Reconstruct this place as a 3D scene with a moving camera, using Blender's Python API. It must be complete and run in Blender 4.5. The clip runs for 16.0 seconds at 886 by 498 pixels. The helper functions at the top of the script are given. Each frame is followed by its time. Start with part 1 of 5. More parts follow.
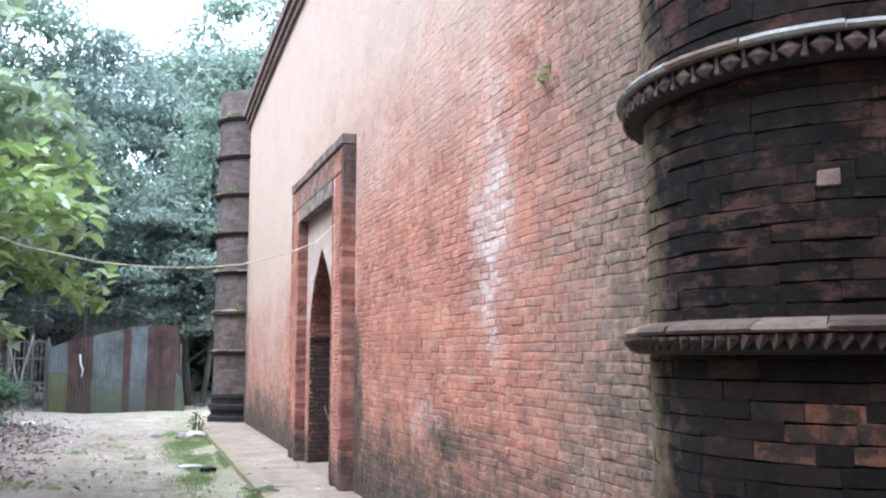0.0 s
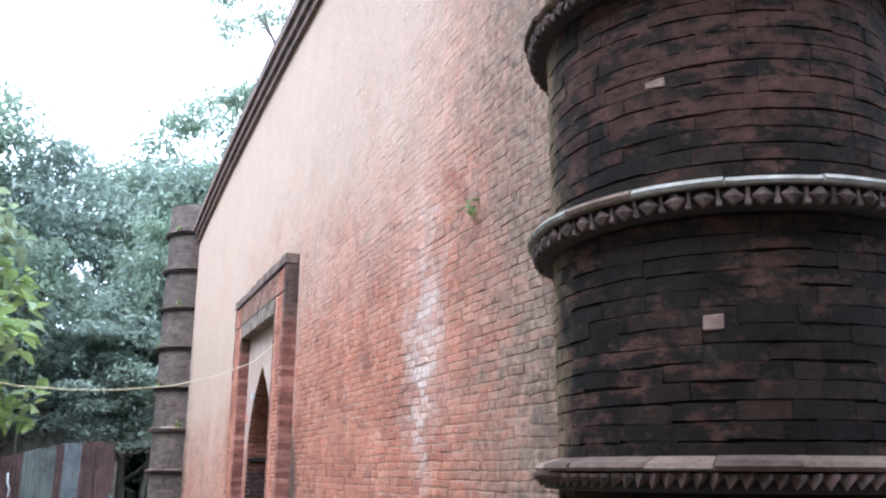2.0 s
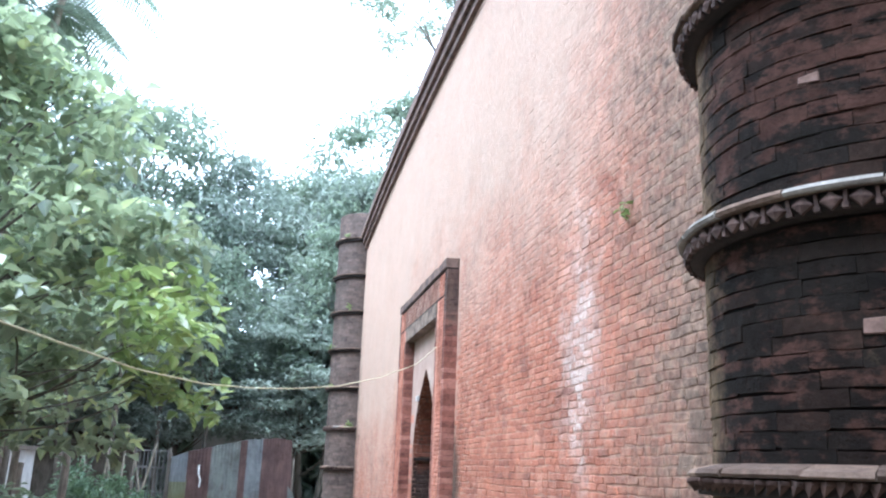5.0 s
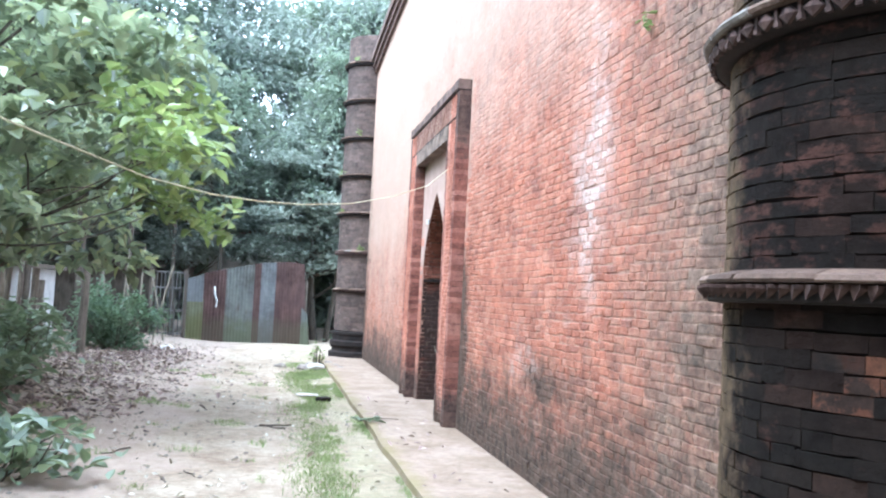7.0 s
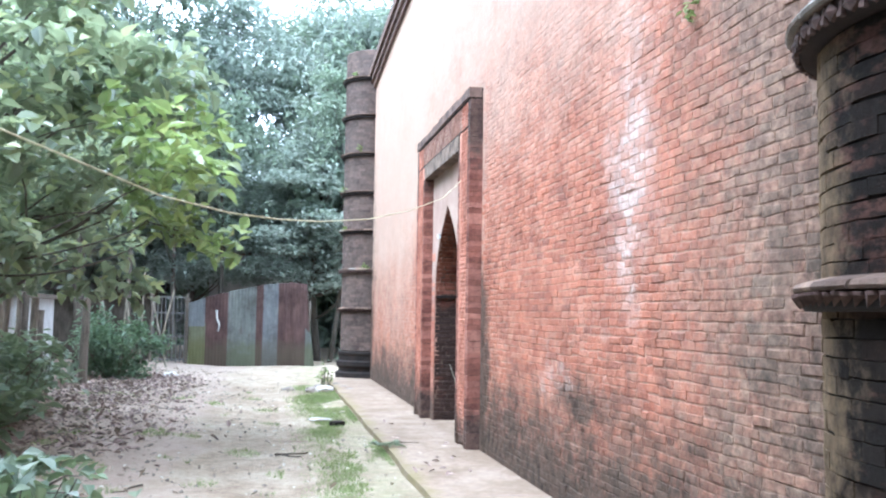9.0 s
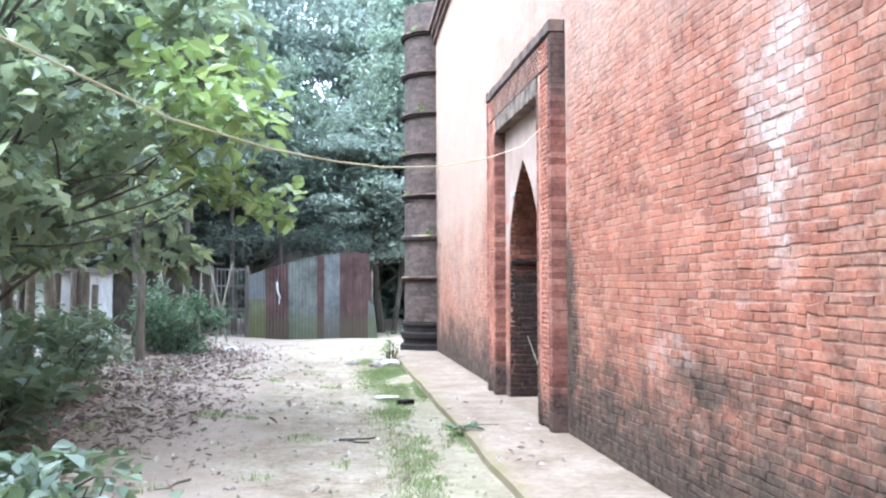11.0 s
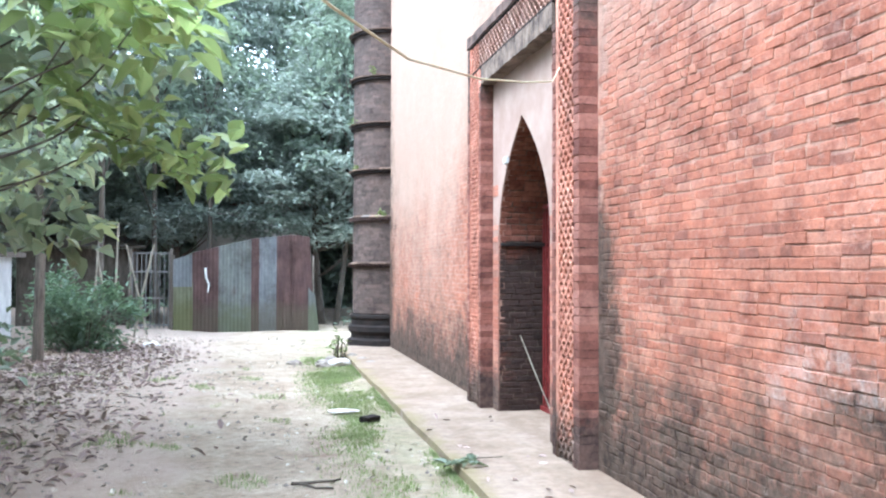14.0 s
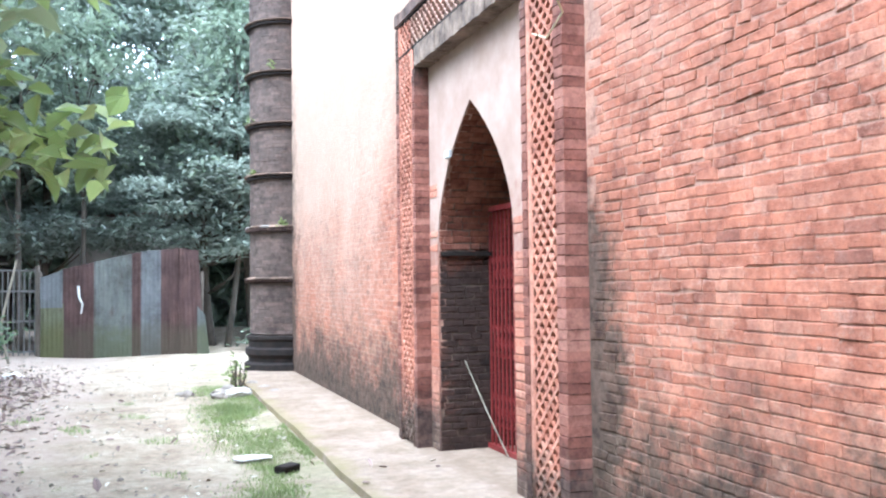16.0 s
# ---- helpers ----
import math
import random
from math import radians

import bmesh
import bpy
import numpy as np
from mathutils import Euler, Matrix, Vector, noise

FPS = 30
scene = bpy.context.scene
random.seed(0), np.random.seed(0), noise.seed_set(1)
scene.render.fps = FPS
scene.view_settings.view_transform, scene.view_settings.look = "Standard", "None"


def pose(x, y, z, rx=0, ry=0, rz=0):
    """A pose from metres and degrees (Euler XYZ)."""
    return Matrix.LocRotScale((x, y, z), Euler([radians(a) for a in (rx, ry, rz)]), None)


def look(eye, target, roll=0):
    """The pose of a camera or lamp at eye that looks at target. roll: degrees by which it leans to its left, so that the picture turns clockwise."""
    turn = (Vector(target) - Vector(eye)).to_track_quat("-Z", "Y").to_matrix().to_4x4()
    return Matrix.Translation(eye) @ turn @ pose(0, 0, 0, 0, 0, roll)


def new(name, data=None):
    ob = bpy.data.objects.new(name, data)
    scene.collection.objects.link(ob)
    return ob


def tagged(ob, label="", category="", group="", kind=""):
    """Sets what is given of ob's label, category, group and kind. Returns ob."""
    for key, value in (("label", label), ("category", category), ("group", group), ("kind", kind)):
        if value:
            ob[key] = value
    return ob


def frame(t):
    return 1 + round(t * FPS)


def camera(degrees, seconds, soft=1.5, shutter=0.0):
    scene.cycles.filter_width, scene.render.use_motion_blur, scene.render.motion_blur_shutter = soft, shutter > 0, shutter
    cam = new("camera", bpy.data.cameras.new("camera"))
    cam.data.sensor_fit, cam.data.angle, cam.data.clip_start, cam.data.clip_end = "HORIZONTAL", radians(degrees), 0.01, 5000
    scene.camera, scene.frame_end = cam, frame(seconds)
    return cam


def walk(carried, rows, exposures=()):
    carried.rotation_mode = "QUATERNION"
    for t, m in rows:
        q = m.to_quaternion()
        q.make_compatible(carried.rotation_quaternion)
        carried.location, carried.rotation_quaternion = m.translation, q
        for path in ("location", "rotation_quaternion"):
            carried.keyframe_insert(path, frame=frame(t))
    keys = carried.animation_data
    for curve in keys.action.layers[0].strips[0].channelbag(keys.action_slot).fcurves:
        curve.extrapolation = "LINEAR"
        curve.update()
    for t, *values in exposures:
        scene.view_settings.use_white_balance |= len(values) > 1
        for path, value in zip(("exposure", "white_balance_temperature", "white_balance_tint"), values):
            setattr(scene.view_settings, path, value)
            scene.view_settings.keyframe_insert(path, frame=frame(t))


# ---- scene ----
cam = camera(54.7, 16.0, soft=2.2)
METRES, EYE, TILT, LEAN, TURN = 5.8, 1.5, -0.38, -0.13, -19.6
ROWS = [
    (0.0, 0.0, 0.0, 0.0, 0.03, 7.37, 0.22),
    (0.5, 0.0, -0.0014, 0.0009, -2.81, 8.17, -0.3),
    (1.0, 0.0048, -0.0054, 0.004, -5.23, 10.15, -0.65),
    (1.5, 0.0171, -0.0108, 0.0085, -5.45, 12.58, -0.34),
    (2.0, 0.0255, -0.0228, 0.0096, -3.16, 14.99, -0.08),
    (2.5, 0.03, -0.0327, 0.0098, 0.74, 16.54, -0.07),
    (3.0, 0.0332, -0.0357, 0.0086, 3.54, 16.64, -0.95),
    (3.5, 0.0368, -0.0423, 0.0084, 6.22, 16.44, -2.16),
    (6.0, 0.0352, -0.028, 0.0008, 7.87, 10.85, -2.45),
    (6.5, 0.0345, -0.0233, -0.0044, 8.09, 6.84, -2.79),
    (7.0, 0.0342, -0.0182, -0.0081, 8.21, 3.78, -2.85),
    (7.5, 0.0308, -0.012, -0.0077, 8.26, 2.51, -2.82),
    (8.0, 0.0195, -0.0004, -0.006, 8.31, 2.76, -2.68),
    (8.5, 0.0007, 0.016, -0.0054, 8.37, 3.91, -2.15),
    (9.0, -0.0133, 0.0385, -0.0051, 8.09, 4.78, -0.82),
    (9.5, -0.0246, 0.0955, -0.0038, 9.16, 4.59, 0.25),
    (10.0, -0.0385, 0.1383, -0.0055, 12.22, 3.83, 0.29),
    (12.5, -0.1432, 0.3974, -0.0083, 10.71, 2.09, -0.19),
    (13.0, -0.1649, 0.461, -0.0059, 8.97, 1.83, 0.09),
    (13.5, -0.1905, 0.5113, -0.0067, 8.14, 1.81, 0.15),
    (14.0, -0.2244, 0.5771, -0.0056, 7.59, 1.85, -0.09),
    (14.5, -0.2366, 0.631, -0.0074, 6.32, -0.09, 1.25),
    (15.0, -0.2508, 0.6958, 0.0004, 5.96, 0.22, 1.62),
    (15.5, -0.2854, 0.7475, -0.0013, 4.13, 2.35, 0.67),
    (16.0, -0.3186, 0.8082, -0.0018, 0.12, 2.71, 0.8),
]
EXPOSURES = [(0.0, 1.62, 5000, 7), (1.5, 1.7, 5000, 7), (2.2, 1.4, 5050, 7), (3.5, 1.32, 5050, 7), (6.0, 1.92, 5000, 7), (7.0, 1.97, 5000, 7), (9.0, 1.93, 5000, 7), (10.0, 2.05, 5000, 7), (12.5, 1.95, 5000, 7), (14.5, 2.07, 5050, 7), (16.0, 2.13, 5050, 7)]
walk(cam, [(t, pose(0, 0, EYE, TILT, LEAN, TURN) @ pose(METRES * x, METRES * y, METRES * z, 90 + pitch, roll, yaw)) for t, x, y, z, yaw, pitch, roll in ROWS], EXPOSURES)

# ---- world, sun, sky ----
world = bpy.data.worlds.new("overcast_sky")
scene.world = world
world.use_nodes = True
wn, wl = world.node_tree.nodes, world.node_tree.links
sky = wn.new("ShaderNodeTexSky")
sky.sky_type, sky.sun_disc = "NISHITA", False
SUN_UP, SUN_TURN = radians(60), radians(-120)
sky.sun_elevation, sky.sun_rotation = SUN_UP, SUN_TURN
sky.dust_density, sky.air_density = 6.0, 1.0
veil = wn.new("ShaderNodeMix")
veil.data_type = "RGBA"
veil.inputs[0].default_value = 0.75
veil.inputs[7].default_value = (13.0, 13.4, 13.6, 1)
wl.new(sky.outputs[0], veil.inputs[6])
wl.new(veil.outputs[2], wn["Background"].inputs[0])
wn["Background"].inputs[1].default_value = 0.15
sun = new("sun", bpy.data.lights.new("sun", "SUN"))
sun.data.energy, sun.data.angle, sun.data.color = 2.1, radians(40), (1.0, 0.95, 0.88)
sun.matrix_world = look((-5.4, -3.1, 10.8), (0, 0, 0))


# ---- materials ----
def nodes_of(name):
    m = bpy.data.materials.new(name)
    m.use_nodes = True
    nt = m.node_tree
    return m, nt, nt.nodes["Principled BSDF"]


def add(nt, kind, **inputs):
    n = nt.nodes.new(kind)
    for k, v in inputs.items():
        n.inputs[k].default_value = v
    return n


def spot(nt, scale, detail=4.0, rough=0.6, src=None, stretch=None):
    """A noise in world metres; stretch scales the axes."""
    geo = nt.nodes.new("ShaderNodeNewGeometry")
    out = geo.outputs["Position"]
    if stretch:
        mp = nt.nodes.new("ShaderNodeMapping")
        mp.inputs["Scale"].default_value = stretch
        nt.links.new(out, mp.inputs["Vector"])
        out = mp.outputs[0]
    n = add(nt, "ShaderNodeTexNoise", Scale=scale, Detail=detail, Roughness=rough)
    nt.links.new(out, n.inputs["Vector"])
    return n.outputs[0]


def ramp(nt, fac, *stops):
    r = nt.nodes.new("ShaderNodeValToRGB")
    e = r.color_ramp.elements
    while len(e) < len(stops):
        e.new(0.5)
    for el, (p, c) in zip(e, stops):
        el.position, el.color = p, (*c, 1) if len(c) == 3 else c
    nt.links.new(fac, r.inputs[0])
    return r.outputs[0]


def grey(a):
    return (a, a, a)


def mix(nt, fac, a, b, mode="MIX"):
    m = nt.nodes.new("ShaderNodeMix")
    m.data_type, m.blend_type = "RGBA", mode
    for sock, v in ((m.inputs[0], fac), (m.inputs[6], a), (m.inputs[7], b)):
        if isinstance(v, (int, float)):
            sock.default_value = v
        elif isinstance(v, tuple):
            sock.default_value = (*v, 1)
        else:
            nt.links.new(v, sock)
    return m.outputs[2]


def calc(nt, op, a, b=None, clamp=False):
    m = nt.nodes.new("ShaderNodeMath")
    m.operation, m.use_clamp = op, clamp
    for i, v in enumerate((a, b)):
        if v is None:
            continue
        if isinstance(v, (int, float)):
            m.inputs[i].default_value = v
        else:
            nt.links.new(v, m.inputs[i])
    return m.outputs[0]


def bump(nt, bsdf, height, strength=0.4, distance=0.01):
    b = add(nt, "ShaderNodeBump", Strength=strength, Distance=distance)
    nt.links.new(height, b.inputs["Height"])
    nt.links.new(b.outputs[0], bsdf.inputs["Normal"])


def axis(nt, k):
    geo = nt.nodes.new("ShaderNodeNewGeometry")
    sep = nt.nodes.new("ShaderNodeSeparateXYZ")
    nt.links.new(geo.outputs["Position"], sep.inputs[0])
    return sep.outputs[k]


def around(nt, k, centre, half):
    """1 at the centre of a stretch along an axis, 0 past its ends."""
    d = calc(nt, "ABSOLUTE", calc(nt, "SUBTRACT", axis(nt, k), centre))
    return calc(nt, "SUBTRACT", 1.0, calc(nt, "DIVIDE", d, half), True)


def each_piece(nt):
    """A random number for each brick, joined or single."""
    geo = nt.nodes.new("ShaderNodeNewGeometry")
    info = nt.nodes.new("ShaderNodeObjectInfo")
    return calc(nt, "FRACT", calc(nt, "ADD", geo.outputs["Random Per Island"], info.outputs["Random"]))


def brick_material(name, hues, damp, salt, dark=(0.04, 0.037, 0.033), pale_dark=(0.17, 0.14, 0.11), streak=None, gloss=0.2, lumps=0.0, lime=None, grime=None, ochre=((0.07, 0.048, 0.028), (0.3, 0.215, 0.13))):
    """Fired brick; hues across the bricks, lime film and smears, grey grime, dark patches of damp, soot and painted
    shade, pale salt patches.
    """
    m, nt, b = nodes_of(name)
    col = ramp(nt, each_piece(nt), *hues)
    fine = spot(nt, 60, 5, 0.7)
    col = mix(nt, 0.55, col, ramp(nt, fine, (0.3, grey(0.6)), (0.7, grey(1.25))), "MULTIPLY")
    big = spot(nt, 1.3, 6, 0.65)
    col = mix(nt, 0.75, col, ramp(nt, big, (0.3, (0.6, 0.54, 0.54)), (0.5, grey(1.0)), (0.72, (1.22, 1.2, 1.18))), "MULTIPLY")
    mid = spot(nt, 4.5, 7, 0.72)
    col = mix(nt, 0.85, col, ramp(nt, mid, (0.34, (0.6, 0.55, 0.56)), (0.5, grey(1.0)), (0.68, (1.16, 1.1, 1.06))), "MULTIPLY")
    small = spot(nt, 17, 8, 0.78)
    col = mix(nt, 0.8, col, ramp(nt, small, (0.34, (0.58, 0.5, 0.48)), (0.5, grey(1.0)), (0.66, (1.2, 1.14, 1.08))), "MULTIPLY")
    each = ramp(nt, calc(nt, "FRACT", calc(nt, "MULTIPLY", each_piece(nt), 7.13)), (0.0, grey(0.25)), (1.0, grey(1)))
    if salt:
        mottle = ramp(nt, spot(nt, 7.0, 9, 0.8), (0.54, grey(0)), (0.76, grey(0.45)))
        col = mix(nt, calc(nt, "MULTIPLY", mottle, ramp(nt, spot(nt, 0.7, 4, 0.6), (0.4, grey(0.1)), (0.62, grey(1)))), col, (0.56, 0.44, 0.38))
        smear = ramp(nt, spot(nt, 20.0, 10, 0.85, stretch=(1, 1, 1.5)), (0.52, grey(0)), (0.68, grey(0.6)))
        col = mix(nt, calc(nt, "MULTIPLY", smear, ramp(nt, spot(nt, 1.7, 6, 0.7), (0.36, grey(0.1)), (0.6, grey(1)))), col, (0.6, 0.46, 0.39))
    if lime:
        veil_of = calc(nt, "ADD", calc(nt, "MULTIPLY", spot(nt, 1.1, 8, 0.7), 0.6), calc(nt, "MULTIPLY", spot(nt, 9.0, 9, 0.8), 0.4))
        f = ramp(nt, calc(nt, "ADD", lime(nt), veil_of), (0.56, grey(0)), (1.25, grey(0.8)))
        col = mix(nt, f, col, mix(nt, spot(nt, 1.6, 7, 0.7), (0.41, 0.29, 0.222), (0.475, 0.385, 0.31)))
    if grime:
        f = calc(nt, "ADD", grime(nt), calc(nt, "MULTIPLY", calc(nt, "SUBTRACT", spot(nt, 5.0, 8, 0.75), 0.5), 1.5))
        f = calc(nt, "MULTIPLY", ramp(nt, f, (0.15, grey(0)), (0.7, grey(0.92))), calc(nt, "ADD", calc(nt, "MULTIPLY", each, 0.35), 0.65))
        col = mix(nt, f, col, mix(nt, ramp(nt, small, (0.4, grey(0)), (0.62, grey(1))), (0.075, 0.058, 0.046), (0.28, 0.21, 0.155)))
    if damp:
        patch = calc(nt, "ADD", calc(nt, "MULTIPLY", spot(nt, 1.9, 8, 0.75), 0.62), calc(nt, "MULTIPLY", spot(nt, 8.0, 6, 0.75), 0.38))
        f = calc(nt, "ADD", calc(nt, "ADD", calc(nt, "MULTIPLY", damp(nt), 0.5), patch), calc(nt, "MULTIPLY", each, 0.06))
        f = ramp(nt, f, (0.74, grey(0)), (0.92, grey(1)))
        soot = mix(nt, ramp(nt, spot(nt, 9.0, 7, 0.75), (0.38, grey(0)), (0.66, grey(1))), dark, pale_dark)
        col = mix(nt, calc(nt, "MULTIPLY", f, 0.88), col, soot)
    if salt:
        patch = spot(nt, 3.2, 8, 0.75)
        f = ramp(nt, calc(nt, "ADD", calc(nt, "MULTIPLY", salt(nt), 0.5), patch), (0.66, grey(0)), (0.95, grey(1)))
        grain = ramp(nt, spot(nt, 26, 7, 0.8), (0.38, grey(0.25)), (0.56, grey(1)))
        col = mix(nt, calc(nt, "MULTIPLY", calc(nt, "MULTIPLY", f, each), calc(nt, "MULTIPLY", grain, 0.97)), col, (0.62, 0.55, 0.5))
    if streak:
        f = calc(nt, "MULTIPLY", ramp(nt, calc(nt, "ADD", calc(nt, "MULTIPLY", streak(nt), 0.5), spot(nt, 6.0, 8, 0.78)), (0.64, grey(0)), (1.0, grey(1))), 0.9)
        col = mix(nt, f, col, mix(nt, spot(nt, 9, 5, 0.7), *ochre))
    nt.links.new(col, b.inputs["Base Color"])
    b.inputs["Roughness"].default_value = 0.9
    b.inputs["Specular IOR Level"].default_value = gloss
    fine_h = calc(nt, "ADD", spot(nt, 90, 6, 0.75), calc(nt, "MULTIPLY", spot(nt, 22, 7, 0.75), lumps or 1.6))
    bump(nt, b, fine_h, 0.55, 0.007)
    return m


def wall_damp_and_shade(nt):
    # Stains at the foot; the broad lower darkening also paints in shade.
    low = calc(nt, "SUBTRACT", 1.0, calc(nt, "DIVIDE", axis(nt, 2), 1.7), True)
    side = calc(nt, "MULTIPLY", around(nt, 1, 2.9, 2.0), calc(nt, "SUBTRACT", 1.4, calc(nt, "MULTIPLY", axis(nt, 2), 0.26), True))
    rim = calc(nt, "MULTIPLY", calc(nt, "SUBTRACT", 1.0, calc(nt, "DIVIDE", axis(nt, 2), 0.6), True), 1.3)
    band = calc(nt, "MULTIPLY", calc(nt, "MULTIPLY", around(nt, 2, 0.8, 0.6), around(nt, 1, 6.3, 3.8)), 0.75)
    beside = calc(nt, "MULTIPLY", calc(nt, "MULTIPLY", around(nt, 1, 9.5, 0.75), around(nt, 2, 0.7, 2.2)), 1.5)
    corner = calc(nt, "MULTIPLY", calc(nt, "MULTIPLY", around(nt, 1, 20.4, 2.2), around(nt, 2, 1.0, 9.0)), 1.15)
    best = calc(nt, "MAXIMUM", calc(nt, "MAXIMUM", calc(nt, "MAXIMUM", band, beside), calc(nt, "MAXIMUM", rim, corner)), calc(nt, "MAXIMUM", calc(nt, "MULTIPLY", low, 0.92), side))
    # Mortar past the wall face is darkened to paint the opening's shade.
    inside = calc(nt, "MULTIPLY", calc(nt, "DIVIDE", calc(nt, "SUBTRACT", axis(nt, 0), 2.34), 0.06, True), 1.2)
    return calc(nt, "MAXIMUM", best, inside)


def wall_salt(nt):
    streak = calc(nt, "MULTIPLY", calc(nt, "MULTIPLY", around(nt, 1, 5.45, 0.85), around(nt, 2, 2.4, 1.7)), 1.0)
    foot = calc(nt, "MULTIPLY", calc(nt, "MULTIPLY", around(nt, 1, 7.0, 1.6), around(nt, 2, 0.95, 0.6)), 0.5)
    return calc(nt, "MAXIMUM", streak, foot)


def wall_lime_and_skylight(nt):
    """The old lime wash: on the far stretch, worn off low on the near one; the paler upper wall also has sky brightness
    painted in.
    """
    high = calc(nt, "MULTIPLY", calc(nt, "DIVIDE", calc(nt, "SUBTRACT", axis(nt, 2), 2.2), 3.4, True), 0.62)
    reach = calc(nt, "DIVIDE", calc(nt, "SUBTRACT", axis(nt, 1), 3.0), 2.6, True)
    far = calc(nt, "MULTIPLY", calc(nt, "DIVIDE", calc(nt, "SUBTRACT", axis(nt, 1), 12.6), 2.0, True), calc(nt, "DIVIDE", calc(nt, "SUBTRACT", axis(nt, 2), 0.1), 2.6, True))
    return calc(nt, "ADD", calc(nt, "MULTIPLY", high, reach), calc(nt, "MULTIPLY", far, 0.38))


def wall_grime(nt):
    """Grey-brown lichen on the stretch beside the near turret."""
    near = calc(nt, "MULTIPLY", calc(nt, "SUBTRACT", 1.0, calc(nt, "DIVIDE", calc(nt, "SUBTRACT", axis(nt, 1), 3.0), 2.6), True), 1.1)
    splash = calc(nt, "MULTIPLY", calc(nt, "SUBTRACT", 1.0, calc(nt, "DIVIDE", axis(nt, 2), 1.7), True), 0.52)
    return calc(nt, "MAXIMUM", near, splash)


WALL_HUES = ((0.0, (0.24, 0.105, 0.075)), (0.08, (0.32, 0.128, 0.082)), (0.45, (0.36, 0.145, 0.092)), (0.75, (0.38, 0.16, 0.103)), (1.0, (0.41, 0.2, 0.138)))
DOOR_HUES = ((0.0, (0.37, 0.155, 0.105)), (0.5, (0.44, 0.195, 0.135)), (1.0, (0.49, 0.26, 0.19)))
DARK_HUES = ((0.0, (0.011, 0.0095, 0.0085)), (0.6, (0.015, 0.012, 0.0103)), (0.9, (0.021, 0.0145, 0.012)), (1.0, (0.032, 0.02, 0.0155)))
WORN_HUES = ((0.0, (0.09, 0.072, 0.064)), (0.6, (0.115, 0.09, 0.079)), (1.0, (0.15, 0.113, 0.097)))


def base_damp(nt):
    return calc(nt, "SUBTRACT", 1.0, calc(nt, "DIVIDE", axis(nt, 2), 0.9), True)


def red_patches(nt):
    """Where the soot has come off and the red brick shows."""
    bare = ramp(nt, spot(nt, 5.5, 6, 0.75, stretch=(1, 1, 2.2)), (0.4, grey(0)), (0.64, grey(0.85)))
    return calc(nt, "ADD", bare, calc(nt, "SUBTRACT", calc(nt, "MULTIPLY", calc(nt, "DIVIDE", calc(nt, "SUBTRACT", axis(nt, 2), 2.45), 0.5, True), 0.3), calc(nt, "MULTIPLY", calc(nt, "DIVIDE", calc(nt, "SUBTRACT", 1.7, axis(nt, 2)), 0.3, True), 0.32)))


def black_blots(nt):
    return ramp(nt, spot(nt, 11.0, 6, 0.7), (0.42, grey(0.2)), (0.58, grey(1.0)))


def turret_ochre(nt):
    return calc(nt, "MULTIPLY", calc(nt, "DIVIDE", calc(nt, "SUBTRACT", axis(nt, 1), 2.42), 0.55, True), 1.15)


def jamb_soot_and_shade(nt):
    # Soot low on the jamb; darkening with depth paints the archway's shade.
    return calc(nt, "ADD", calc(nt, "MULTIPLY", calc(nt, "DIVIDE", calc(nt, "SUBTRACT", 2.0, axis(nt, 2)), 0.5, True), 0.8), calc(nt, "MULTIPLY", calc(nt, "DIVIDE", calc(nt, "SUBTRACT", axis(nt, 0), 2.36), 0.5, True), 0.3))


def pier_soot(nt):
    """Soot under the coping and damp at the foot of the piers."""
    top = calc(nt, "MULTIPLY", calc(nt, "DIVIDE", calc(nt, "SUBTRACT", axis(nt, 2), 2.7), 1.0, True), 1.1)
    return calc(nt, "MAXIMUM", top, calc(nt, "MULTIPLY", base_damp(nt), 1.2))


MAT = {}
MAT["wall_brick"] = brick_material("weathered_red_brick", WALL_HUES, wall_damp_and_shade, wall_salt, (0.02, 0.018, 0.015), (0.11, 0.085, 0.065), lime=wall_lime_and_skylight, grime=wall_grime)
MAT["door_brick"] = brick_material("restored_orange_brick", DOOR_HUES, base_damp, None)
MAT["dark_brick"] = brick_material("blackened_brick", DARK_HUES, red_patches, None, (0.035, 0.017, 0.013), (0.085, 0.043, 0.033), turret_ochre, 0.08, 2.6)
MAT["frieze_brick"] = brick_material("pale_frieze_brick", ((0.0, (0.27, 0.15, 0.115)), (0.5, (0.36, 0.225, 0.175)), (1.0, (0.46, 0.33, 0.275))), base_damp, None)
MAT["lip_brick"] = brick_material("worn_lip_brick", ((0.0, (0.05, 0.034, 0.027)), (0.5, (0.12, 0.084, 0.064)), (1.0, (0.24, 0.175, 0.135))), base_damp, None, (0.03, 0.026, 0.022), (0.1, 0.08, 0.065), None, 0.2, 2.0)
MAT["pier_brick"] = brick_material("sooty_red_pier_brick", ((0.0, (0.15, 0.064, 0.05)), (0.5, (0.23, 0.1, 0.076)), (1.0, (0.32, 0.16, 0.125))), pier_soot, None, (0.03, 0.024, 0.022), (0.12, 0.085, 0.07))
MAT["worn_brick"] = brick_material("worn_grey_brick", WORN_HUES, base_damp, None)
MAT["fresh_brick"] = brick_material("broken_red_brick", ((0.0, (0.04, 0.02, 0.0135)), (0.5, (0.085, 0.038, 0.023)), (1.0, (0.145, 0.067, 0.038))), black_blots, None, (0.008, 0.007, 0.006), (0.03, 0.02, 0.016))
